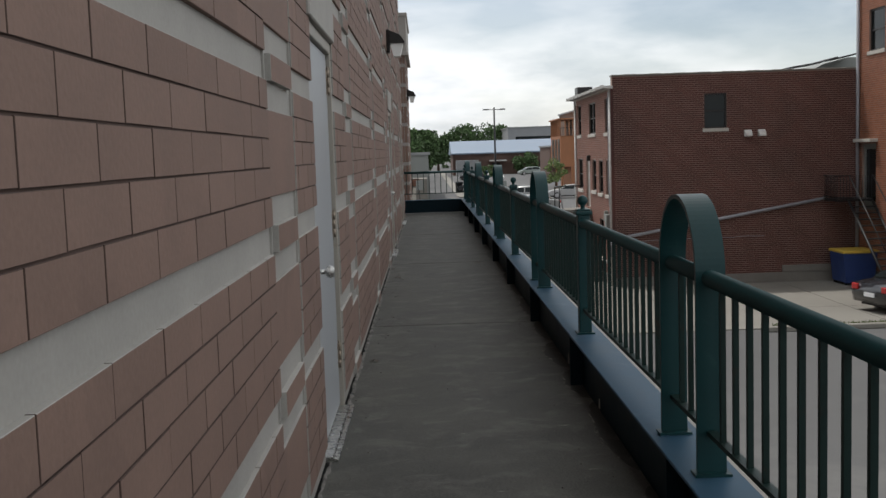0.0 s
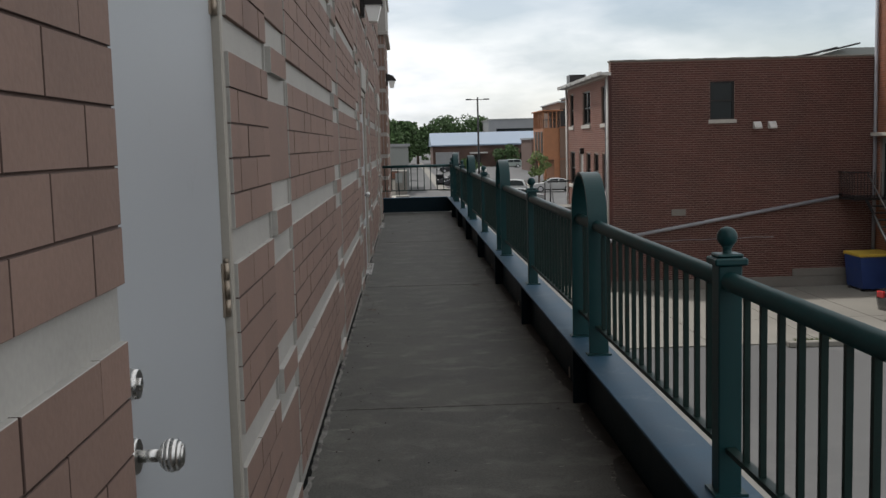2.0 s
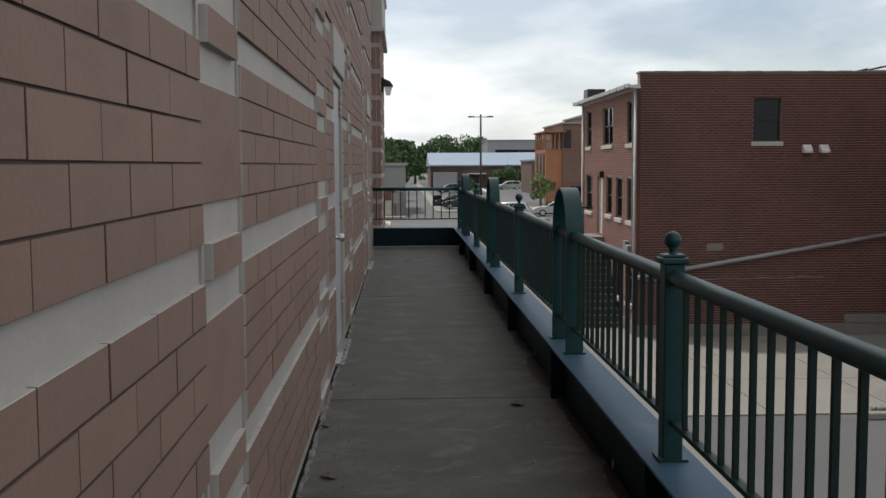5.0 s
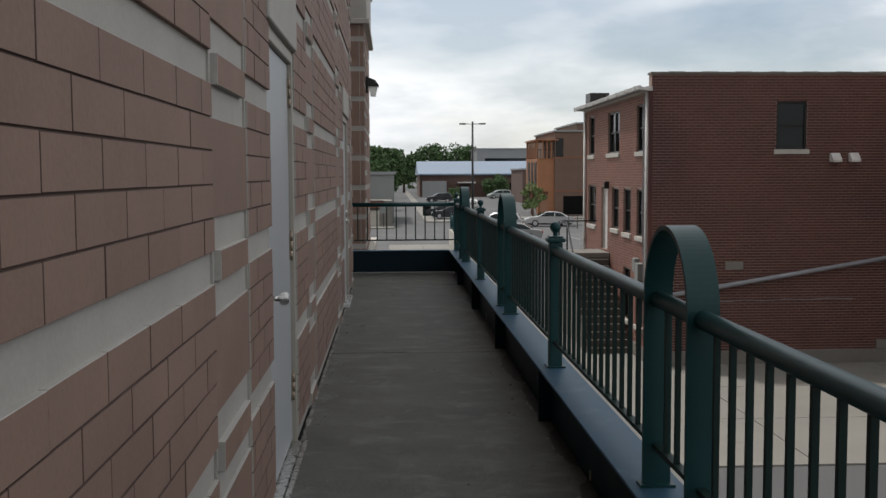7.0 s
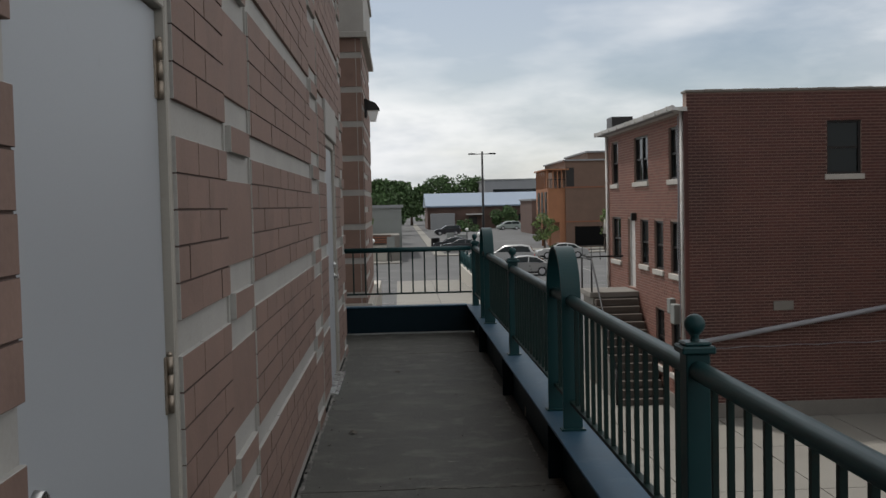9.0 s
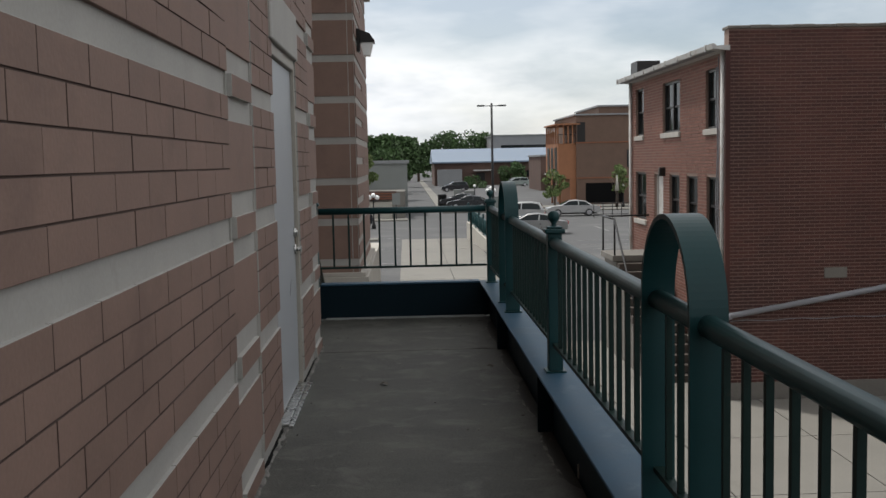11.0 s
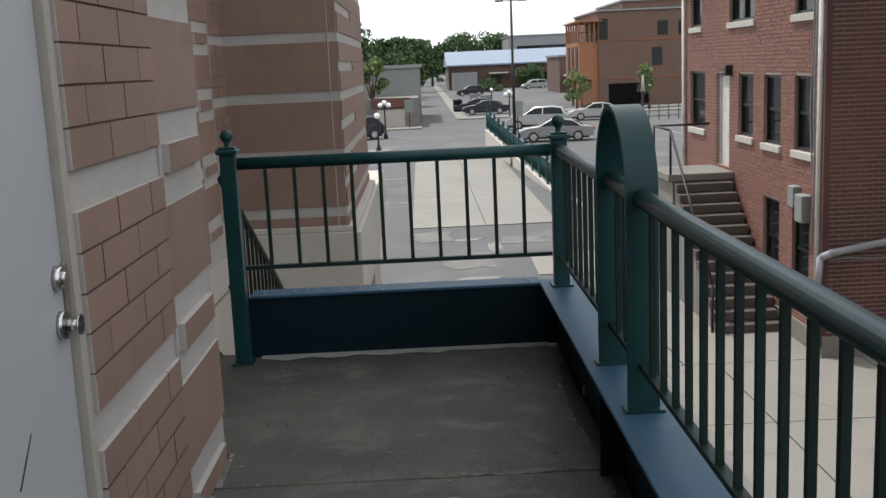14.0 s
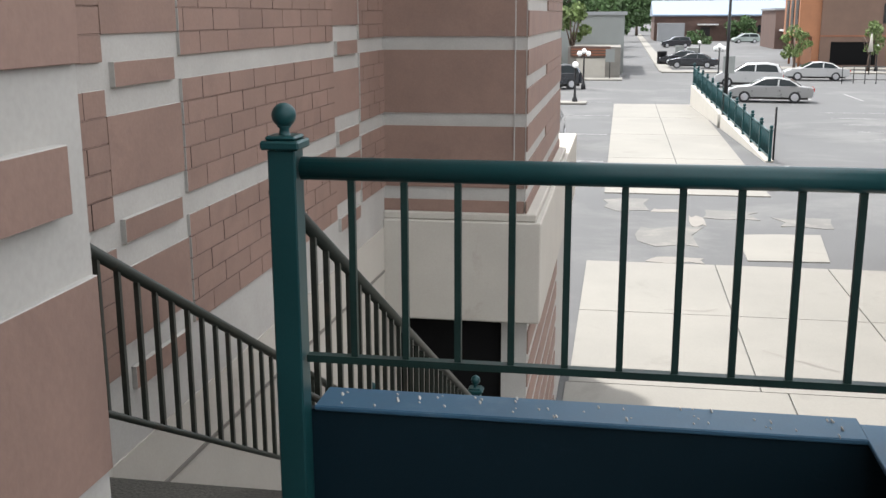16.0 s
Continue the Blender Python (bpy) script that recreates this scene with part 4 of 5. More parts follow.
# ---- brick walls of real courses ----
BRICK_H, BRICK_BED = 0.0745, 0.021
def brick_soup(a, b, z0, z1, holes, place, near=None, L=0.212, H=BRICK_H, j=0.012, d=0.011, seed=1):
    """Bricks over a face, as (verts, faces) and a list of single bricks; holes are (u0, u1, z0, z1)."""
    rr = random.Random(seed)
    V, F, singles = [], [], []
    r = 0
    z = z0
    while z + H <= z1 + 0.01:
        u = a - (L / 2 if r % 2 else 0)
        while u < b:
            u0, u1 = max(a, u), min(b, u + L)
            segs = [(u0, u1 - j)]
            zt = z + H - BRICK_BED
            for h in holes:
                if zt > h[2] and z < h[3]:
                    ns = []
                    for s0, s1 in segs:
                        if s1 <= h[0] or s0 >= h[1]:
                            ns.append((s0, s1))
                        else:
                            if s0 < h[0]:
                                ns.append((s0, h[0]))
                            if s1 > h[1]:
                                ns.append((h[1], s1))
                    segs = ns
            for s0, s1 in segs:
                if s1 - s0 < 0.02:
                    continue
                if near and s1 - s0 > L - j - 0.001 and near[0] < s0 < near[1] and near[2] < z < near[3] and len(singles) < 300:
                    singles.append((s0, z))
                    continue
                dd = d + rr.uniform(-0.003, 0.003)
                n = len(V)
                for w, o in ((s0, z), (s1, z), (s1, zt), (s0, zt)):
                    V.append(place(w, o, 0.0))
                for w, o in ((s0, z), (s1, z), (s1, zt), (s0, zt)):
                    V.append(place(w, o, dd))
                F.append((n + 4, n + 5, n + 6, n + 7))
                for i in range(4):
                    k = (i + 1) % 4
                    F.append((n + i, n + k, n + 4 + k, n + 4 + i))
            u += L
        z += H
        r += 1
    return V, F, singles


def window_unit(name, parent, place_m, w, h, sill=True, mullion=False):
    """A sash window in its opening: frame, two panes, meeting rail, stone sill. Local x along the wall, y into it."""
    wdw = new(name)
    wdw.matrix_world = place_m
    wdw.parent = parent
    wdw.matrix_parent_inverse = parent.matrix_world.inverted()
    f = 0.055
    boxes("window_frame", [(0, f, 0.05, 0.16, 0, h), (w - f, w, 0.05, 0.16, 0, h), (f, w - f, 0.05, 0.16, 0, f), (f, w - f, 0.05, 0.16, h - f, h), (f, w - f, 0.07, 0.14, h * 0.5 - 0.025, h * 0.5 + 0.025)], M_DARK, wdw)
    boxes("pane", [(f, w - f, 0.10, 0.11, f, h * 0.5 - 0.025)], M_GLASS, wdw)
    boxes("pane", [(f, w - f, 0.085, 0.095, h * 0.5 + 0.025, h - f)], M_GLASS, wdw)
    if w > 1.5:
        boxes("mullion", [(w * 0.5 - 0.05, w * 0.5 + 0.05, 0.045, 0.15, f, h - f)], M_DARK, wdw)
    if sill:
        boxes("sill", [(-0.06, w + 0.06, -0.06, 0.12, -0.13, -0.002)], M_STONE, wdw, "pale stone sill", bev=0.008)
    return wdw


BX, BY, BTOP = 7.30, 34.30, 4.03
bld = thing("brick_building", "two storey red brick building with stone sills and white eaves", "building", BX, BY, GZ)
B_END, B_BACK, FZ = 16.15, 43.15, -3.22
WIN_F = [(10.60, 11.42, 2.08, 3.33)]
WIN_S = [(34.90, 35.86, 2.06, 3.33), (37.95, 39.58, 2.08, 3.33), (41.65, 42.60, 2.08, 3.38),
         (34.86, 35.78, -0.25, 1.03), (36.46, 37.38, -0.24, 1.03), (38.0, 38.93, -0.20, 1.04), (41.38, 42.65, -0.24, 1.07),
         (35.0, 35.80, -2.72, -1.25), (36.46, 37.33, -2.72, -1.25)]
DOOR_S = (39.55, 40.48, -0.93, 1.04)


def panels(a, b, z0, z1, holes):
    """Rectangles that fill a wall round its holes, column by column."""
    us = sorted({a, b, *[h[0] for h in holes], *[h[1] for h in holes]})
    out = []
    for u0, u1 in zip(us, us[1:]):
        m = (u0 + u1) / 2
        zs = z0
        for h in sorted((h for h in holes if h[0] < m < h[1]), key=lambda h: h[2]):
            if h[2] > zs:
                out.append((u0, u1, zs, h[2]))
            zs = h[3]
        if zs < z1:
            out.append((u0, u1, zs, z1))
    return out


SIDE_TOP = 3.62
for name, rows in (("front_wall", [(u0 - BX, u1 - BX, 0.0, 0.3, z0 - GZ, z1 - GZ) for u0, u1, z0, z1 in panels(BX, B_END, FZ, BTOP, WIN_F)]),
                   ("side_wall", [(0.0, 0.3, u0 - BY, u1 - BY, z0 - GZ, z1 - GZ) for u0, u1, z0, z1 in panels(BY + 0.3, B_BACK, FZ, SIDE_TOP, WIN_S + [DOOR_S])])):
    for row in rows:
        boxes(name, [row], M_MORTAR, bld)
boxes("foundation", [(-0.04, B_END - BX, -0.04, 0.3, -0.2, FZ - GZ), (-0.04, 0.3, 0.3, B_BACK - BY, -0.2, FZ - GZ), (6.1, B_END - BX, -0.06, 0.0, FZ - GZ, FZ - GZ + 0.25)], M_FOUND, bld, "grey concrete foundation", bev=0.01)
boxes("back_wall", [(B_END - BX - 0.3, B_END - BX, 0.3, B_BACK - BY, 0, BTOP - GZ), (0.3, B_END - BX - 0.3, B_BACK - BY - 0.3, B_BACK - BY, 0, SIDE_TOP - GZ)], M_MORTAR, bld)
bm = bmesh.new()
prism(bm, [(-0.30, SIDE_TOP - GZ), (-0.26, SIDE_TOP - GZ + 0.10), (3.2, BTOP - GZ + 0.0), (B_END - BX - 0.3, BTOP - GZ), (B_END - BX - 0.3, BTOP - GZ - 0.3), (0.3, SIDE_TOP - GZ)], "y", 0.32, B_BACK - BY + 0.25)
part("roof", bm, M_GREY, bld)
bm = bmesh.new()
prism(bm, [(-0.34, SIDE_TOP - GZ + 0.02), (-0.36, SIDE_TOP - GZ + 0.12), (-0.30, SIDE_TOP - GZ + 0.12), (-0.24, SIDE_TOP - GZ + 0.07), (0.02, SIDE_TOP - GZ + 0.09), (0.02, SIDE_TOP - GZ - 0.02)], "y", -0.02, B_BACK - BY + 0.25)
part("eave_gutter", bm, M_WHITE, bld, "white painted eaves gutter")
for k in range(9):
    boxes("gutter_bracket", [(-0.37, -0.30, 0.4 + 1.1 * k, 0.44 + 1.1 * k, SIDE_TOP - GZ, SIDE_TOP - GZ + 0.135)], M_WHITE, bld)
for k in range(20):
    boxes("coping_tile", [(-0.03 + k * 0.443, 0.41 + k * 0.443, -0.05, 0.35, BTOP - GZ, BTOP - GZ + 0.06 + 0.008 * (k % 2))], M_FOUND, bld, bev=0.01)
boxes("chimney", [(-0.05, 0.6, B_BACK - BY - 0.9, B_BACK - BY - 0.1, SIDE_TOP - GZ, SIDE_TOP - GZ + 0.55)], M_DARK, bld)
boxes("corner_trim", [(-0.07, 0.03, -0.015, 0.05, FZ - GZ - 0.2, SIDE_TOP - GZ)], M_BRICK_P, bld)
for u0, u1, z0, z1 in WIN_F:
    window_unit("window", bld, pose(u0, BY, z0), u1 - u0, z1 - z0)
for u0, u1, z0, z1 in WIN_S:
    window_unit("window", bld, pose(BX, u1, z0, 0, 0, -90), u1 - u0, z1 - z0)
dd = boxes("back_door", [(0.10, 0.15, DOOR_S[0] + 0.06 - BY, DOOR_S[1] - 0.06 - BY, DOOR_S[2] - GZ, DOOR_S[3] - 0.06 - GZ)], M_WHITE, bld, "plain white back door")
boxes("door_frame", [(0.06, 0.2, DOOR_S[0] - BY, DOOR_S[0] + 0.06 - BY, DOOR_S[2] - GZ, DOOR_S[3] - GZ), (0.06, 0.2, DOOR_S[1] - 0.06 - BY, DOOR_S[1] - BY, DOOR_S[2] - GZ, DOOR_S[3] - GZ)], M_WHITE, dd)
boxes("door_lamp", [(-0.16, 0.0, DOOR_S[0] - 0.22 - BY, DOOR_S[0] - 0.08 - BY, 1.0 - GZ, 1.22 - GZ)], M_DARK, bld, bev=0.02)
for y, r in ((0.18, 0.05), (B_BACK - BY - 0.1, 0.045)):
    bm = bmesh.new()
    tube(bm, (-0.07, y, 0.1), (-0.07, y, SIDE_TOP - GZ), r, seg=10)
    part("downpipe", bm, M_WHITE, bld, "peeling white downpipe")
def hose(bm, pts, r, seg=6):
    """One unbroken cable through the points, which run downwards."""
    rings = [[bm.verts.new((p[0] + r * math.cos(6.2832 * i / seg), p[1] + r * math.sin(6.2832 * i / seg), p[2])) for i in range(seg)] for p in pts]
    for p, q in zip(rings, rings[1:]):
        for i in range(seg):
            bm.faces.new((q[i], q[(i + 1) % seg], p[(i + 1) % seg], p[i])).smooth = True


for y0, amp, top, n in ((0.34, 0.03, 0.1, 34), (0.46, 0.05, 0.3, 26)):
    bm = bmesh.new()
    hose(bm, [(-0.10, y0 + amp * math.sin(k * 0.42 + y0), SIDE_TOP - GZ - top - k * 0.158) for k in range(n)], 0.014)
    part("cable", bm, M_PIPE, bld, "loose grey cable down the corner")
bm = bmesh.new()
tube(bm, (0.02, -0.12, -1.80 - GZ), (7.65, -0.12, -0.57 - GZ), 0.062, seg=12)
tube(bm, (0.03, -0.12, -1.80 - GZ), (-0.12, -0.08, -1.88 - GZ), 0.062, seg=12)
tube(bm, (-0.12, -0.08, -1.86 - GZ), (-0.12, 0.02, -2.45 - GZ), 0.055, seg=12)
for k in range(4):
    x = 0.7 + k * 2.1
    box(bm, x - 0.03, x + 0.03, -0.13, 0.0, -1.80 - GZ + x * 0.161 - 0.02, -1.80 - GZ + x * 0.161 + 0.02)
for k in range(18):
    xa, xb = 0.05 + k * 0.30, 0.35 + k * 0.30
    tube(bm, (xa, -0.022, -1.93 - GZ + 0.016 * math.sin(k * 1.7) + 0.004 * k), (xb, -0.022, -1.93 - GZ + 0.016 * math.sin((k + 1) * 1.7) + 0.004 * (k + 1)), 0.011, seg=5)
part("sloping_pipe", bm, M_PIPE, bld, "thick grey pipe sloping across the brick face")
boxes("wall_box", [(-0.18, 0.0, 0.62, 0.96, -1.42 - GZ, -0.95 - GZ), (-0.15, 0.0, 1.10, 1.38, -1.22 - GZ, -0.85 - GZ)], M_SHEET, bld, "grey electricity meter boxes", bev=0.015)
boxes("vent_plate", [(2.0, 2.48, -0.03, 0.0, -1.08 - GZ, -0.86 - GZ)], M_FOUND, bld, "pale vent plate in the brickwork", bev=0.004)
for x in (4.86, 5.36):
    bm = bmesh.new()
    box(bm, x - 0.13, x + 0.13, -0.10, 0.0, 1.74 - GZ, 1.98 - GZ, bev=0.02)
    prism(bm, [(-0.10, 1.78 - GZ), (-0.24, 1.74 - GZ), (-0.24, 1.80 - GZ), (-0.10, 1.96 - GZ)], "x", x - 0.12, x + 0.12)
    part("flood_light", bm, M_WHITE, bld, "white security floodlight")

# ---- brick building's outside stair ----
st = thing("outside_stair", "dark concrete stair with a black iron rail at the back door", "stair", 5.9, 38.0, GZ, kind="structure")
LZ = -0.98 - GZ
boxes("landing", [(0.0, 1.38, 1.15, 2.75, LZ - 0.15, LZ)], M_FOUND, st, bev=0.01)
NS = 13
for k in range(NS):
    zt = LZ - (k + 1) * LZ / (NS + 1)
    boxes("step", [(0.12, 1.30, 1.15 - (k + 1) * 0.245, 1.15 - k * 0.245 + 0.01, zt - 0.17, zt)], M_STEP, st, bev=0.008)
    boxes("riser", [(0.14, 1.28, 1.15 - (k + 1) * 0.245 + 0.03, 1.15 - k * 0.245, 0.0, zt - 0.165)], M_FOUND, st)
boxes("landing_wall", [(0.1, 1.38, 1.2, 2.7, 0, LZ - 0.15)], M_FOUND, st)
bm = bmesh.new()
for a, b in (((0.06, 2.7, LZ), (0.06, 2.7, LZ + 0.92)), ((0.06, 1.2, LZ), (0.06, 1.2, LZ + 0.92)), ((0.06, 2.7, LZ + 0.92), (0.06, 1.2, LZ + 0.92)), ((0.06, 2.7, LZ + 0.92), (1.30, 2.7, LZ + 0.92)),
             ((0.06, 1.2, LZ + 0.92), (0.06, -1.9, 0.95)), ((0.06, -1.9, 0.0), (0.06, -1.9, 0.95))):
    tube(bm, a, b, 0.025, seg=8)
part("iron_rail", bm, M_IRON, st, "black iron handrail")

# ---- taller orange brick building beside it ----
b2 = thing("orange_brick_building", "tall orange brick building with a back door and windows", "building", 16.2, 24.0, GZ)
H2 = [(32.2, 33.45, 4.55, 5.98), (32.85, 34.0, -0.98, 1.33)]
boxes("wall", [(0.0, 0.3, u0 - 24.0, u1 - 24.0, z0 - GZ, z1 - GZ) for u0, u1, z0, z1 in panels(24.0, 34.28, GZ + 0.5, 8.2, H2)] + [(0.3, 9.8, 0.0, 0.3, 0.5, 8.2 - GZ), (0.3, 9.8, 9.9, 10.28, 0.5, 8.2 - GZ)], M_MORTAR, b2)
boxes("foundation", [(-0.03, 9.8, -0.03, 10.28, -0.2, 0.5)], M_FOUND, b2)
boxes("roof", [(-0.1, 9.9, -0.1, 10.3, 8.2 - GZ, 8.4 - GZ)], M_GREY, b2)
window_unit("window", b2, pose(16.2, 33.45, 4.55, 0, 0, -90), 1.25, 1.43)
d2 = boxes("glazed_door", [(0.08, 0.14, 8.85, 9.0, 2.62, 4.93), (0.08, 0.14, 9.85, 10.0, 2.62, 4.93), (0.08, 0.14, 9.0, 9.85, 4.75, 4.93), (0.08, 0.14, 9.0, 9.85, 2.62, 2.9)], M_SHEET, b2, "grey glazed back door")
boxes("pane", [(0.10, 0.12, 9.0, 9.85, 2.9, 4.75)], M_GLASS, d2)
boxes("door_hood", [(-0.30, 0.0, 8.7, 10.1, 5.0, 5.12)], M_STONE, b2, bev=0.01)
bm = bmesh.new()
tube(bm, (-0.09, 10.18, 0.1), (-0.09, 10.18, 11.6), 0.06, seg=10)
part("downpipe", bm, M_PIPE, b2)

fs = thing("fire_stair", "black iron landing and stair on the brick wall", "fire stair", 14.9, 33.0, GZ)
boxes("platform", [(0.0, 1.28, 0.0, 1.2, 2.95, 3.03)], M_IRON, fs)
bm = bmesh.new()
for k in range(12):
    tube(bm, (0.11 * k, 0.0, 3.0), (0.11 * k, 0.0, 3.85), 0.011, seg=5)
for z in (3.1, 3.85):
    tube(bm, (0.0, 0.0, z), (0.5, 0.0, z), 0.022, seg=6)
    tube(bm, (0.0, 0.0, z), (0.0, 1.2, z), 0.022, seg=6)
for k in range(10):
    tube(bm, (0.0, 0.12 * k, 3.0), (0.0, 0.12 * k, 3.85), 0.011, seg=5)
part("platform_rail", bm, M_IRON, fs, "barred platform rail")
for k in range(14):
    boxes("tread", [(0.45, 1.25, -0.28 - k * 0.24, -k * 0.24, 2.75 - k * 0.205, 2.78 - k * 0.205)], M_IRON, fs)
for x in (0.42, 1.25):
    bm = bmesh.new()
    tube(bm, (x, 0.0, 2.95), (x, -3.5, 0.0), 0.05, seg=6)
    part("stair_string", bm, M_IRON, fs)
    bm = bmesh.new()
    tube(bm, (x, 0.0, 3.85), (x, -3.5, 0.95), 0.022, seg=6)
    part("stair_rail", bm, M_IRON, fs)
dump = thing("waste_container", "dark blue waste container with a yellow lid", "waste container", 15.56, 33.2, GZ)
bm = bmesh.new()
prism(bm, [(-0.5, 0.12), (0.5, 0.12), (0.6, 1.15), (-0.6, 1.15)], "y", -0.6, 0.6)
part("bin", bm, M_BLUE, dump)
boxes("lid", [(-0.63, 0.63, -0.65, 0.65, 1.15, 1.25)], M_YELLOW, dump, "yellow lid", bev=0.02)
for x in (-0.45, 0.45):
    for y in (-0.45, 0.45):
        boxes("wheel", [(x - 0.05, x + 0.05, y - 0.05, y + 0.05, 0, 0.13)], M_RUBBER, dump)

# ---- beyond the lot ----
def leaf_cloud(bm, c, r, n, size, rg, squash=0.8):
    for _ in range(n):
        v = Vector((rg.gauss(0, 1), rg.gauss(0, 1), rg.gauss(0, 1))).normalized() * (r * rg.uniform(0.55, 1.05))
        p = Vector(c) + Vector((v.x, v.y, v.z * squash))
        q = Euler((rg.uniform(0, 6.3), rg.uniform(0, 6.3), rg.uniform(0, 6.3))).to_matrix()
        s = size * rg.uniform(0.6, 1.3)
        a, b, d, e = (p + q @ Vector(w) for w in ((-s, 0, 0), (0, -s * 0.6, 0.15 * s), (s, 0, 0), (0, s * 0.6, 0.15 * s)))
        bm.faces.new([bm.verts.new(w) for w in (a, b, d, e)])


def tree(x, y, h, r, seed, leaf, label, size=0.45, clumps=16, per=110, low=False):
    rg = random.Random(seed)
    t = thing("tree", label, "tree", x, y, GZ)
    bm = bmesh.new()
    tube(bm, (0, 0, -0.1), (rg.uniform(-0.1, 0.1), 0, h * 0.45), 0.035 * h, 0.02 * h, 9)
    tips = []
    for k in range(6):
        a = k * 1.05 + rg.uniform(-0.3, 0.3)
        tip = (math.cos(a) * r * 0.55, math.sin(a) * r * 0.55, h * rg.uniform(0.6, 0.85))
        tube(bm, (0, 0, h * rg.uniform(0.28, 0.45)), tip, 0.014 * h, 0.004 * h, 6)
    part("trunk", bm, M_BARK, t)
    bm = bmesh.new()
    for k in range(clumps):
        a, u = rg.uniform(0, 6.3), rg.uniform(0, 1)
        rr = r * (0.35 + 0.45 * math.sqrt(rg.random()))
        zc = h * (0.15 + 0.7 * u) if low else h * (0.38 + 0.52 * u)
        w = 1.0 - abs(u - 0.4) * 0.9
        leaf_cloud(bm, (math.cos(a) * rr * w, math.sin(a) * rr * w, zc), r * rg.uniform(0.26, 0.42), per, size, rg)
    part("crown", bm, leaf, t)
    return t


FAR = "broad dark green tree beyond the roofs"
for k, (x, y, h, r) in enumerate(((-17, 165, 10.0, 6.0), (-10, 172, 10.6, 6.5), (-3.6, 178, 9.6, 4.6), (-1.6, 150, 7.0, 3.2), (-0.6, 190, 9.6, 4.4), (-24, 170, 10.5, 6.5),
                                  (12, 275, 12.6, 7), (4, 282, 11.5, 6.5), (20, 285, 12.6, 7), (0.6, 222, 10.0, 4.6), (48, 330, 14.5, 6))):
    tree(x, y, h, r, 30 + k, M_LEAF, FAR, size=0.40, clumps=22, per=150)
YOUNG = "young street tree with light green leaves"
tree(14.9, 110.6, 4.2, 1.5, 61, M_LEAF2, YOUNG, 0.14, 10, 90)
tree(22.2, 117.0, 4.8, 1.5, 62, M_LEAF2, YOUNG, 0.14, 10, 90)
tree(-3.4, 107.5, 6.6, 1.5, 63, M_LEAF2, "light green tree beside the grey block building", 0.2, 12, 90)
tree(-5.4, 100.8, 4.6, 1.9, 64, M_LEAF, "dark green shrub at the corner of the block building", 0.22, 12, 110, low=True)
tree(22.5, 224.5, 5.4, 3.4, 65, M_LEAF, "dark green creeper and bush against the warehouse", 0.3, 14, 130, low=True)
tree(13.6, 205.0, 2.2, 2.6, 66, M_LEAF, "low green bush at the edge of the car park", 0.25, 10, 90, low=True)
rg = random.Random(9)
bm = bmesh.new()
for k in range(150):
    x = -150 + 2.4 * k + rg.uniform(-1, 1)
    leaf_cloud(bm, (x, 345 + rg.uniform(-8, 8), GZ + rg.uniform(0.5, 6.2)), rg.uniform(3.0, 5.0), 60, 0.8, rg)
tagged(part("far_woods", bm, M_LEAF), "far band of dark green trees on the horizon", "trees", kind="stuff")


def far_building(name, label, x0, x1, y0, y1, z1, mat, roof=None, over=0.2):
    b = thing(name, label, "building", x0, y0, GZ)
    boxes("wall", [(0, x1 - x0, 0, y1 - y0, -0.2, z1 - GZ)], mat, b)
    if roof:
        boxes("roof", [(-over, x1 - x0 + over, -over, y1 - y0 + over, z1 - GZ, z1 - GZ + 0.3)], roof, b)
    return b


# warehouse with a pale blue metal roof
wh = thing("warehouse", "long brick warehouse with a pale blue metal roof", "warehouse", 6.7, 228.0, GZ)
boxes("wall", [(0, 32.0, 0, 22, -0.2, 4.9)], M_DULLBR, wh)
bm = bmesh.new()
prism(bm, [(-0.8, 4.7), (-0.8, 5.0), (11, 7.8), (23, 5.0), (23, 4.7)], "x", -0.4, 32.4)
part("roof", bm, M_ROOF, wh, "pale blue ribbed metal roof")
boxes("entrance_canopy", [(8.2, 12.0, -2.2, 0, 3.0, 3.25)], M_WHITE, wh)
boxes("entrance", [(8.8, 10.6, -0.06, 0, 0, 2.6)], M_DARK, wh)
boxes("dark_shed", [(0.6, 5.6, -4.0, 0, 0, 3.4)], M_GREY, wh, "grey lean-to shed")
for k in range(3):
    boxes("window", [(14.0 + 5.5 * k, 15.6 + 5.5 * k, -0.06, 0, 1.6, 3.0)], M_GLASS, wh)
sec = far_building("grey_hall", "long grey metal clad hall behind the warehouse", 22.0, 76.0, 262.0, 300.0, 7.4, M_GREY, M_SHEET)
boxes("window_band", [(2.0, 50.0, -0.1, 0.0, 7.4, 8.8)], M_GLASS, sec)
third = far_building("brick_annex", "dark brick annex with a blue tank on its roof", 22.8, 29.0, 180.0, 196.0, 2.0, M_DULLBR, M_GREY)
boxes("roof_tank", [(3.6, 5.6, 2.0, 4.0, 6.0, 7.6)], M_BLUE, third, "blue roof tank")
boxes("canopy", [(0.6, 8.5, -5.0, 0.0, 2.6, 2.85)], M_WHITE, third, "white lean-to canopy")

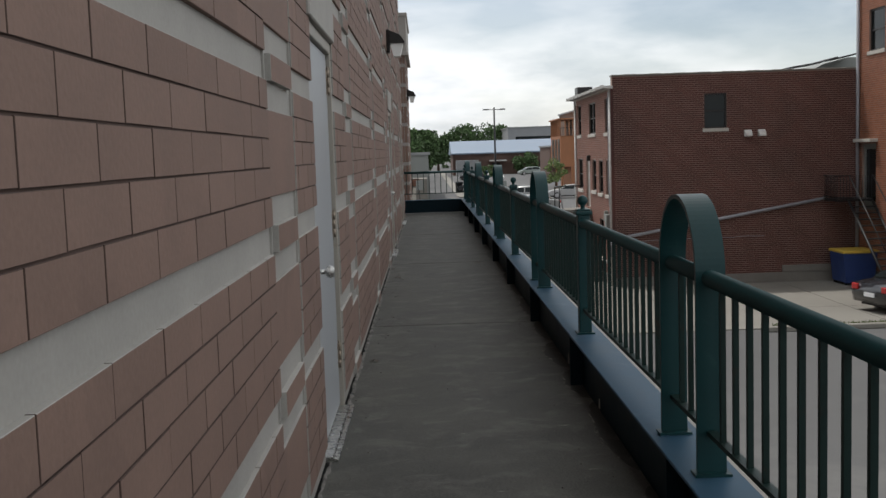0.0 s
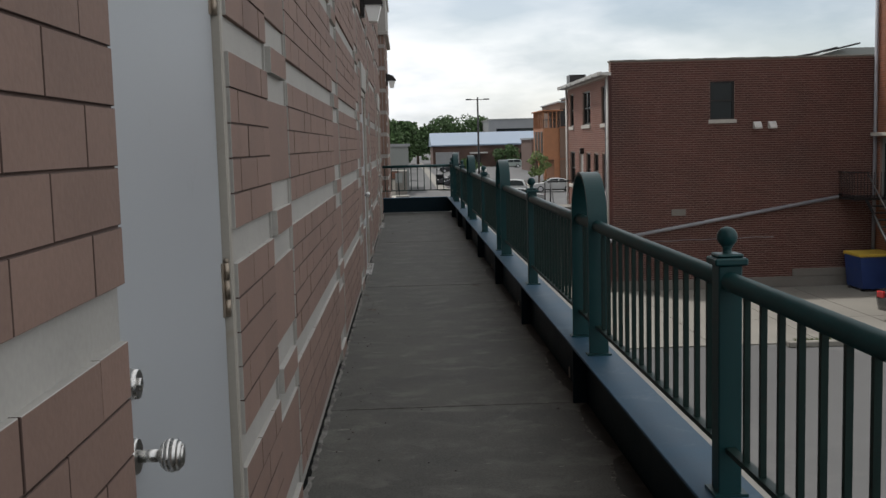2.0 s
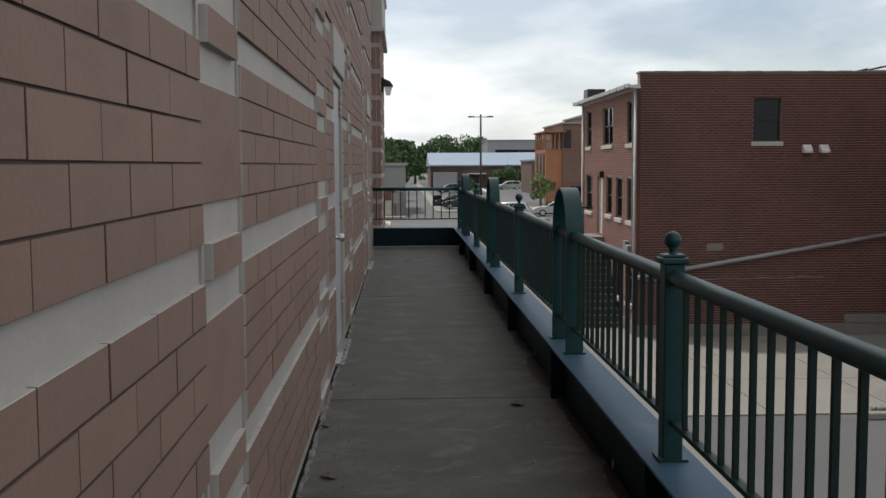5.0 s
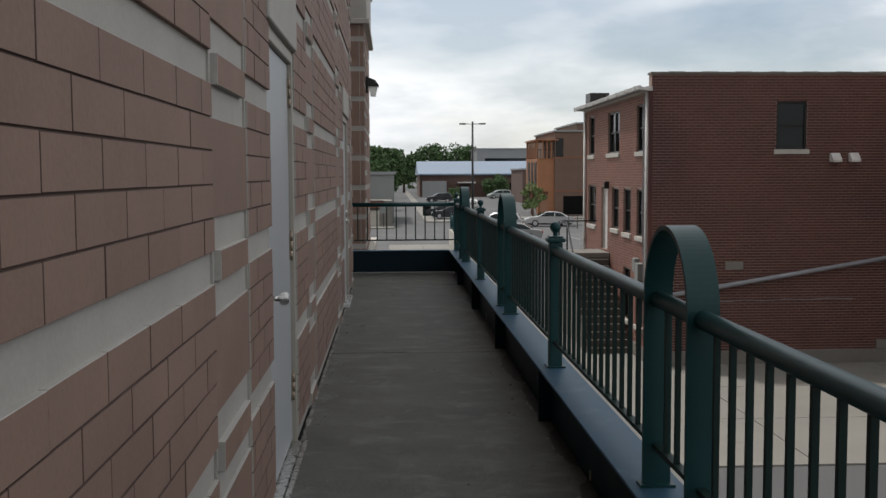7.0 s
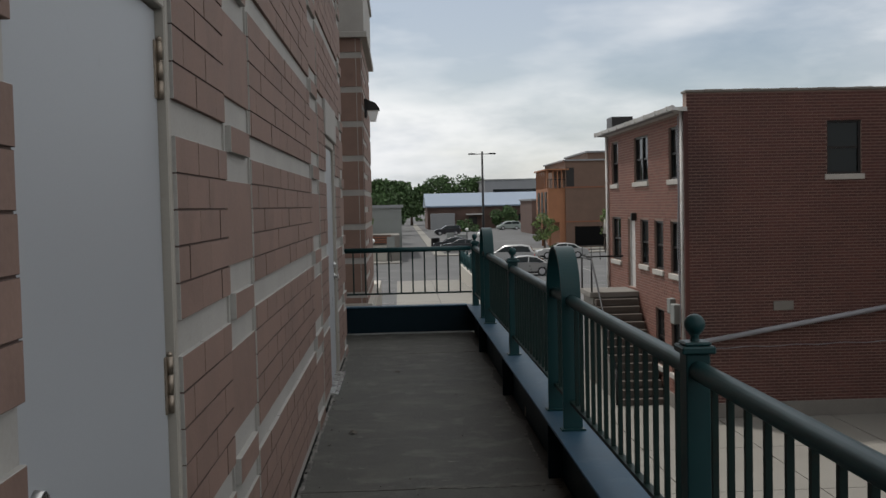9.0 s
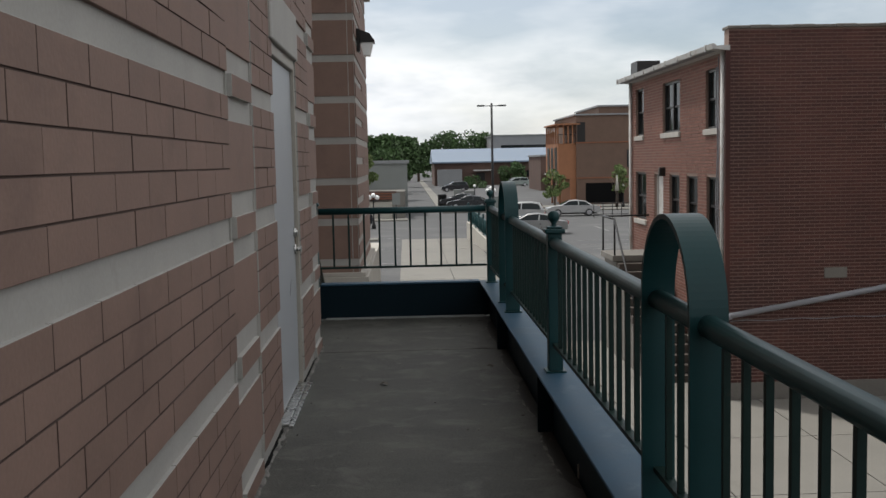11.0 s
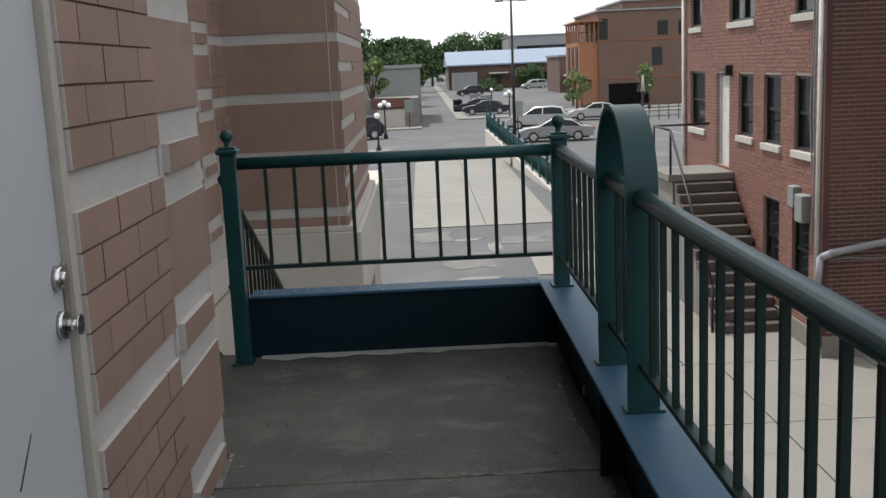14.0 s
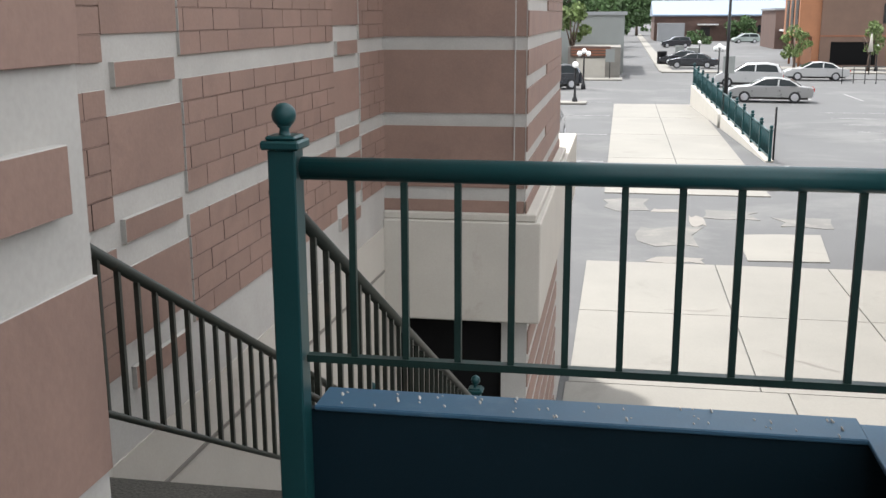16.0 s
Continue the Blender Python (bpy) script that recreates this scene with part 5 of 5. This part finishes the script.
# grey block building on the street corner
gb = far_building("block_building", "low grey block building with a red striped sign board", -12.5, 0.85, 112.0, 128.0, 1.4, M_SHEET, M_GREY)
boxes("front_block", [(8.9, 13.1, -7.0, 0.0, -0.2, 2.5)], M_FOUND, gb, "lower grey front block")
boxes("sign_board", [(9.1, 12.3, -7.25, -7.05, 1.75, 2.55)], M_DULLBR, gb, "dark red sign board with pale stripes")
for k in range(3):
    boxes("sign_stripe", [(9.2, 12.2, -7.29, -7.255, 1.85 + 0.22 * k, 1.93 + 0.22 * k)], M_ORANGE, gb)
boxes("shutter", [(9.6, 11.9, -7.1, -7.0, 0.0, 1.6)], M_CREAM2, gb)

# flats with orange timber balconies
fl = thing("apartment_building", "brown brick flats with orange timber balconies and flat roofs", "apartment building", 17.4, 126.0, GZ)
boxes("wall", [(2.2, 26.0, 0.0, 16.0, -0.2, 9.85)], M_TAN, fl)
boxes("upper_wall", [(4.9, 26.0, 0.8, 16.0, 9.85, 10.8)], M_TAN, fl)
boxes("orange_bay", [(0.2, 2.2, 0.3, 10.0, 2.9, 6.8), (1.5, 2.2, 0.3, 10.0, -0.2, 2.9)], M_OWOOD, fl, "orange timber bay")
boxes("roof", [(2.0, 26.2, -0.2, 16.2, 9.85, 10.02)], M_GREY, fl)
boxes("upper_roof", [(4.7, 26.2, 0.6, 16.2, 10.8, 10.98)], M_GREY, fl)
boxes("brick_band", [(2.1, 26.05, -0.06, 0.0, 6.80, 6.92), (2.1, 26.05, -0.06, 0.0, 2.9, 3.02)], M_ORANGE, fl)
boxes("balcony_roof", [(-0.1, 2.6, -0.2, 9.5, 8.85, 9.0)], M_OWOOD, fl)
for k in range(6):
    boxes("balcony_post", [(0.1, 0.3, 0.3 + 1.75 * k, 0.5 + 1.75 * k, 6.8, 8.85)], M_OWOOD, fl)
for k in range(4):
    boxes("balcony_post", [(0.75 + 0.5 * k, 0.88 + 0.5 * k, 0.1, 0.25, 6.8, 8.85)], M_OWOOD, fl)
bm = bmesh.new()
for k in range(7):
    tube(bm, (0.2 + 0.33 * k, 0.15, 6.8), (0.2 + 0.33 * k, 0.15, 7.8), 0.03, seg=4)
tube(bm, (0.2, 0.15, 7.8), (2.2, 0.15, 7.8), 0.05, seg=5)
part("balcony_rail", bm, M_IRON, fl)
boxes("dark_recess", [(2.3, 3.2, -0.03, 0.0, 6.95, 9.1)], M_DARK, fl)
for x, z, h in ((7.8, 4.1, 1.9), (14.2, 4.1, 1.9), (19.0, 4.1, 1.9), (8.4, 7.2, 1.5), (10.6, 7.2, 1.5), (13.8, 7.2, 1.5), (16.0, 7.2, 1.5)):
    w = boxes("window", [(x, x + 1.1, -0.02, 0.06, z, z + h)], M_DARK, fl)
    boxes("pane", [(x + 0.12, x + 0.98, -0.05, -0.02, z + 0.12, z + h * 0.5 - 0.05), (x + 0.12, x + 0.98, -0.05, -0.02, z + h * 0.5 + 0.05, z + h - 0.12)], M_GLASS, w)
# Flat black plate; the shade inside the garage is painted on.
boxes("garage_opening", [(3.2, 7.4, -0.03, 0.0, 0.2, 2.4)], M_BLACK, fl)
for k in range(3):
    boxes("bay_opening", [(0.14, 0.2, 1.0 + 2.9 * k, 2.6 + 2.9 * k, 3.2, 6.4)], M_DARK, fl)
for y in (0.4, 6.4):
    bm = bmesh.new()
    tube(bm, (0.4, y, 0.0), (0.4, y, 2.9), 0.12, seg=8)
    part("bay_column", bm, M_OWOOD, fl)

# metal roof and rooflights showing over the brick building
rb = far_building("rear_roof", "pale metal roof with dark panels behind the brick parapet", 23.8, 32.0, 62.0, 72.0, 6.05, M_SHEET)
for x0, x1, z0, z1 in ((0.0, 1.9, 9.72, 9.98), (1.9, 3.0, 10.0, 10.28), (3.1, 4.4, 10.22, 10.5)):
    bm = bmesh.new()
    prism(bm, [(x0, z0), (x1, z1), (x1, z1 + 0.10), (x0, z0 + 0.10)], "y", 0.2, 2.6)
    part("roof_panel", bm, M_DARK, rb, "dark tilted roof panel")
bm = bmesh.new()
prism(bm, [(1.8, 9.5), (8.2, 9.5), (8.2, 10.5), (4.6, 10.5), (3.0, 10.1)], "y", 2.7, 9.8)
part("roof_hood", bm, M_SHEET, rb, "pale sheet metal roof hood")


# ---- street furniture ----
def flood_pole(x, y):
    p = thing("light_pole", "tall thin dark car park light pole with two heads", "street lamp", x, y, GZ)
    bm = bmesh.new()
    tube(bm, (0, 0, 0), (0, 0, 8.15), 0.085, 0.055, 10)
    part("pole", bm, M_IRON, p)
    bm = bmesh.new()
    tube(bm, (0, 0, 0), (0, 0, 0.6), 0.28, 0.28, 14)
    part("pole_base", bm, M_CONC, p)
    bm = bmesh.new()
    tube(bm, (-0.5, 0, 8.0), (0.5, 0, 8.0), 0.025, seg=6)
    part("cross_arm", bm, M_IRON, p)
    for s in (-1, 1):
        boxes("lamp_head", [(s * 0.58 - 0.2, s * 0.58 + 0.2, -0.12, 0.12, 7.97, 8.05)], M_IRON, p, bev=0.02)


flood_pole(5.38, 68.45)


def globe_lamp(x, y, n):
    l = thing("globe_street_lamp", "dark street lamp with white opal globes", "street lamp", x, y, GZ, group="globe street lamps")
    bm = bmesh.new()
    top = 2.06 if n == 1 else 2.42
    lathe(bm, [(0.16, 0.0), (0.16, 0.25), (0.09, 0.4), (0.06, 0.7), (0.05, top - 0.07), (0.07, top)], seg=10)
    part("column", bm, M_IRON, l)
    spots = [(0, 0, 2.22)] if n == 1 else [(-0.30, 0, 2.42), (0.30, 0, 2.42), (0, 0, 2.60)]
    if n > 1:
        bm = bmesh.new()
        tube(bm, (-0.30, 0, 2.20), (0.30, 0, 2.20), 0.03, seg=6)
        for s in (-0.30, 0.30):
            tube(bm, (s, 0, 2.20), (s, 0, 2.27), 0.04, seg=6)
        part("bracket", bm, M_IRON, l)
    for c in spots:
        bm = bmesh.new()
        ball(bm, c, 0.18, 14, 9)
        part("globe", bm, M_GLOBE, l, "white opal globe")


for x, y, n in ((-1.85, 92.5, 3), (-1.9, 80.6, 1), (8.3, 105.0, 3), (8.6, 131.0, 1), (23.2, 118.5, 1)):
    globe_lamp(x, y, n)


def street_sign(x, y, h, col, w=0.35, hh=0.5):
    s = thing("street_sign", "small sign plate on a thin metal post", "sign", x, y, GZ)
    bm = bmesh.new()
    tube(bm, (0, 0, 0), (0, 0, h), 0.035, seg=6)
    part("post", bm, M_IRON, s)
    boxes("plate", [(-w, w, -0.05, -0.03, h - hh * 2, h)], col, s)


street_sign(7.0, 84.0, 2.6, M_SHEET)
street_sign(-0.2, 103.0, 2.4, M_SHEET)
street_sign(6.05, 57.4, 1.9, M_IRON, 0.03, 0.4)
bn = thing("parasol", "folded cream parasol on a dark pole", "parasol", 21.4, 113.0, GZ)
bm = bmesh.new()
tube(bm, (0, 0, 0), (0, 0, 3.5), 0.05, seg=8)
part("pole", bm, M_IRON, bn)
bm = bmesh.new()
tube(bm, (0, 0, 1.9), (0, 0, 3.4), 0.22, 0.05, 8)
part("canopy", bm, M_CREAM2, bn)
kr = thing("street_rail", "thin black metal rail beside the pavement", "railing", 16.8, 100.6, GZ, kind="structure")
bm = bmesh.new()
for k in range(7):
    tube(bm, (k * 0.8, 0, 0), (k * 0.8, 0, 1.25), 0.035, seg=5)
for z in (0.3, 1.25):
    tube(bm, (0, 0, z), (4.8, 0, z), 0.03, seg=5)
part("rail_bars", bm, M_IRON, kr)
lb = thing("litter_bin", "black street litter bin", "litter bin", 4.8, 130.0, GZ)
bm = bmesh.new()
lathe(bm, [(0.42, 0), (0.5, 0.1), (0.5, 1.2), (0.56, 1.25), (0.4, 1.4)], seg=12)
part("bin", bm, M_IRON, lb)
tg = thing("utility_cabinet", "pale grey utility cabinets by the car park", "cabinet", 6.6, 140.0, GZ)
boxes("cabinet_body", [(0, 1.0, 0, 0.8, 0, 1.6)], M_SHEET, tg, bev=0.03)
boxes("cabinet_box", [(1.3, 2.6, 0, 0.8, 0, 1.4)], M_SHEET, tg, bev=0.03)


# ---- cars ----
def car(x, y, rz_, paint, label, kind="sedan", s=1.0):
    c = thing("car", label, "car", x, y, GZ, rz_, group="parked cars")
    if kind == "sedan":
        prof = [(-2.35, 0.32), (-2.42, 0.62), (-2.38, 0.86), (-1.75, 0.95), (-1.1, 1.32), (-0.4, 1.43), (0.35, 1.40), (1.15, 0.98), (1.9, 0.88), (2.32, 0.70), (2.38, 0.34)]
        glass = [(-1.55, 0.97), (-1.05, 1.28), (-0.4, 1.38), (0.32, 1.35), (0.98, 0.99)]
    elif kind == "suv":
        prof = [(-2.25, 0.38), (-2.32, 0.75), (-2.25, 1.08), (-1.95, 1.60), (-1.2, 1.72), (0.2, 1.68), (1.0, 1.15), (1.9, 1.02), (2.28, 0.80), (2.32, 0.40)]
        glass = [(-2.0, 1.12), (-1.82, 1.53), (-1.2, 1.63), (0.15, 1.59), (0.85, 1.15)]
    else:
        prof = [(-2.4, 0.35), (-2.45, 0.8), (-2.3, 1.1), (-2.05, 1.62), (-1.2, 1.76), (0.5, 1.70), (1.55, 1.08), (2.15, 0.9), (2.4, 0.7), (2.42, 0.36)]
        glass = [(-2.08, 1.12), (-1.9, 1.55), (-1.2, 1.66), (0.45, 1.60), (1.3, 1.12)]
    W = 0.88
    # body lofted across: narrower and lower at the flanks
    bm = bmesh.new()
    rows = []
    for sx, inset in ((-W, 1), (-W * 0.86, 0), (W * 0.86, 0), (W, 1)):
        row = []
        for px, pz in prof:
            if inset:
                zz = min(pz, 0.93 if kind == "sedan" else 1.08)
                row.append(bm.verts.new((px * 0.985, sx, zz)))
            else:
                tuck = 0.80 if pz > 1.15 else 1.0
                row.append(bm.verts.new((px, sx * (0.86 if pz > 1.15 else 1.0), pz)))
        rows.append(row)
    n = len(prof)
    for p, q in zip(rows, rows[1:]):
        for i in range(n):
            j = (i + 1) % n
            f = bm.faces.new((p[i], p[j], q[j], q[i]))
            f.smooth = True
    bm.faces.new(rows[0])
    bm.faces.new(list(reversed(rows[-1])))
    bmesh.ops.recalc_face_normals(bm, faces=bm.faces)
    body = part("body", bm, paint, c)
    for sgn in (-1, 1):
        bm = bmesh.new()
        g = [(px, pz) for px, pz in glass]
        zb = 0.93 if kind == "sedan" else 1.08
        zr = max(p[1] for p in prof)

        def flank(pz):
            return W * (1.0 - 0.26 * max(0.0, min(1.0, (pz - zb) / (zr - 0.03 - zb)))) + 0.035
        zmin, zmax = min(p[1] for p in g), max(p[1] for p in g)
        vs = [bm.verts.new((px, sgn * flank(pz), pz)) for px, pz in g]
        ve = [bm.verts.new((px, sgn * (flank(pz) - 0.09), pz)) for px, pz in g]
        bm.faces.new(vs)
        for i in range(len(g)):
            j = (i + 1) % len(g)
            bm.faces.new((vs[i], vs[j], ve[j], ve[i]))
        bmesh.ops.recalc_face_normals(bm, faces=bm.faces)
        part("side_window", bm, M_GLASS, body, "dark side window")
        bm = bmesh.new()
        y0, y1 = sgn * (flank(zmin) + 0.008), sgn * (flank(zmax - 0.04) + 0.008)
        q = [(-0.47, y0, zmin), (-0.38, y0, zmin), (-0.42, y1, zmax - 0.04), (-0.50, y1, zmax - 0.04)]
        va, vb = [bm.verts.new(p) for p in q], [bm.verts.new((p[0], p[1] - sgn * 0.06, p[2])) for p in q]
        bm.faces.new(va)
        for i in range(4):
            bm.faces.new((va[i], va[(i + 1) % 4], vb[(i + 1) % 4], vb[i]))
        bmesh.ops.recalc_face_normals(bm, faces=bm.faces)
        part("pillar", bm, paint, body)
    # screens
    pts = sorted(prof, key=lambda p: p[0])
    top = [p for p in prof if p[1] > 1.15]
    fr_t, rr_t = max(top), min(top)
    fr_b = min((p for p in prof if p[0] > fr_t[0] and p[1] > 0.8), key=lambda p: p[0])
    rr_b = max((p for p in prof if p[0] < rr_t[0] and p[1] > 0.8), key=lambda p: p[0])
    for (ta, ba, off) in ((fr_t, fr_b, 0.02), (rr_t, rr_b, -0.02)):
        bm = bmesh.new()
        a = [(ta[0] + off * 1.2, -0.60, ta[1] - 0.03 + 0.02), (ta[0] + off * 1.2, 0.60, ta[1] - 0.01), (ba[0] - off * 3 + off, 0.70, ba[1] + 0.06), (ba[0] - off * 3 + off, -0.70, ba[1] + 0.06)]
        a = [(p[0], p[1], p[2] + 0.015) for p in a]
        b = [(p[0], p[1], p[2] - 0.05) for p in a]
        va, vb = [bm.verts.new(p) for p in a], [bm.verts.new(p) for p in b]
        bm.faces.new(va)
        bm.faces.new(list(reversed(vb)))
        for i in range(4):
            bm.faces.new((va[i], va[(i + 1) % 4], vb[(i + 1) % 4], vb[i]))
        bmesh.ops.recalc_face_normals(bm, faces=bm.faces)
        part("screen", bm, M_GLASS, body)
    xf, xb = prof[-2][0], prof[1][0]
    for sgn in (-1, 1):
        boxes("headlight", [(xf - 0.10, xf + 0.03, sgn * 0.62 - 0.16, sgn * 0.62 + 0.16, 0.60, 0.76)], M_CLEAR, body, bev=0.02)
        boxes("tail_light", [(xb - 0.03, xb + 0.10, sgn * 0.66 - 0.14, sgn * 0.66 + 0.14, 0.68, 0.86)], M_RED, body, "red tail light", bev=0.02)
    boxes("number_plate", [(xb - 0.035, xb, -0.22, 0.22, 0.52, 0.64)], M_CLEAR, body)
    boxes("underbody", [(-2.1, 2.1, -0.78, 0.78, 0.2, 0.36)], M_DARK, body)
    for wx in (-1.38, 1.42):
        for sgn in (-1, 1):
            R = 0.33 if kind == "sedan" else 0.36
            bm = bmesh.new()
            tube(bm, (wx, sgn * 0.70, R), (wx, sgn * 0.905, R), R, R, 20)
            w = part("wheel", bm, M_RUBBER, c)
            bm = bmesh.new()
            tube(bm, (wx, sgn * 0.90, R), (wx, sgn * 0.918, R), R * 0.66, R * 0.6, 16)
            part("rim", bm, M_RIM, w, "alloy rim")


car(9.35, 83.4, 174, M_SILVER, "silver four-door saloon parked in the lot")
car(9.6, 96.0, 172, M_WHITECAR, "silver-white crossover parked in the lot", "suv")
car(15.6, 104.6, 178, M_WHITECAR, "pale long saloon in the street")
car(7.4, 122.5, 176, M_BLACKCAR, "black saloon parked at the kerb")
car(6.9, 129.5, 176, M_BLACKCAR, "black hatchback parked at the kerb")
car(8.9, 186.0, 184, M_BLACKCAR, "black crossover parked by the warehouse", "suv")
car(22.3, 212.0, 190, M_GREENCAR, "grey-green minivan parked by the warehouse", "van")
car(-4.3, 92.2, 214, M_BLACKCAR, "dark blue-grey crossover on the street", "suv")
car(34.5, 143.0, 20, M_BLACKCAR, "grey-brown crossover on the street", "suv")
car(15.7, 27.4, 14, M_BLACKCAR, "dark grey saloon parked near the brick building")
car(-2.35, 60.5, 90, M_WHITECAR, "white crossover parked beside the striped wall", "suv")

# ---- blocks of the long wall and the recess ----
def place_wall(strips, x, parent, top_row, near):
    singles, V, F, S = 0, [], [], []
    for y0, y1, z0, z1, d, dark in wall_pieces(strips, (0, top_row), x):
        v, f, s = block_geo(y0, y1, z0, z1, x, d, dark=dark)
        if near[0] <= y0 < near[1] and z0 < near[2] and singles < 300:
            singles += 1
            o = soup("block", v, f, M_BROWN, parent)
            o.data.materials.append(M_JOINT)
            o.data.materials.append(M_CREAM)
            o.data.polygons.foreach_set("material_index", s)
            continue
        n = len(V)
        V.extend(v)
        F.extend(tuple(n + i for i in q) for q in f)
        S.extend(s)
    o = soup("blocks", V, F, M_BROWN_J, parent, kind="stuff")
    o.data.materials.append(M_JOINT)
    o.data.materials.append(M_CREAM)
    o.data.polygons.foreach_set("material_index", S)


place_wall(STRIPS, 0.0, wall, 105, (3.7, 7.9, 2.05))
place_wall(R_STRIPS, RW, recess, 105, (25.0, 29.3, 1.7))
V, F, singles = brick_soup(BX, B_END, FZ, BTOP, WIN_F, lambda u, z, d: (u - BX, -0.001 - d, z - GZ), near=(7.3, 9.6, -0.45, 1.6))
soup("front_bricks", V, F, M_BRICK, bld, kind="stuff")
bm = bmesh.new()
box(bm, 0.0, 0.200, -0.012, 0.0, 0.0, BRICK_H - BRICK_BED)
me_brick = bpy.data.meshes.new("brick")
bm.to_mesh(me_brick)
bm.free()
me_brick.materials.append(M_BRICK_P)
rng = random.Random(12)
for u, z in singles:
    o = new("brick", me_brick)
    o.parent = bld
    o.location = (u - BX, rng.uniform(-0.002, 0.002), z - GZ)
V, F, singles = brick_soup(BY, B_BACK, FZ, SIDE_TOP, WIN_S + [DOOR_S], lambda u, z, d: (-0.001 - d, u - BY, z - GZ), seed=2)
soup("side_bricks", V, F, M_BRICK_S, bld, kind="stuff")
V, F, singles = brick_soup(24.0, 34.28, GZ + 0.5, 8.2, H2, lambda u, z, d: (-0.001 - d, u - 24.0, z - GZ), seed=3)
soup("bricks", V, F, M_ORANGE, b2, kind="stuff")
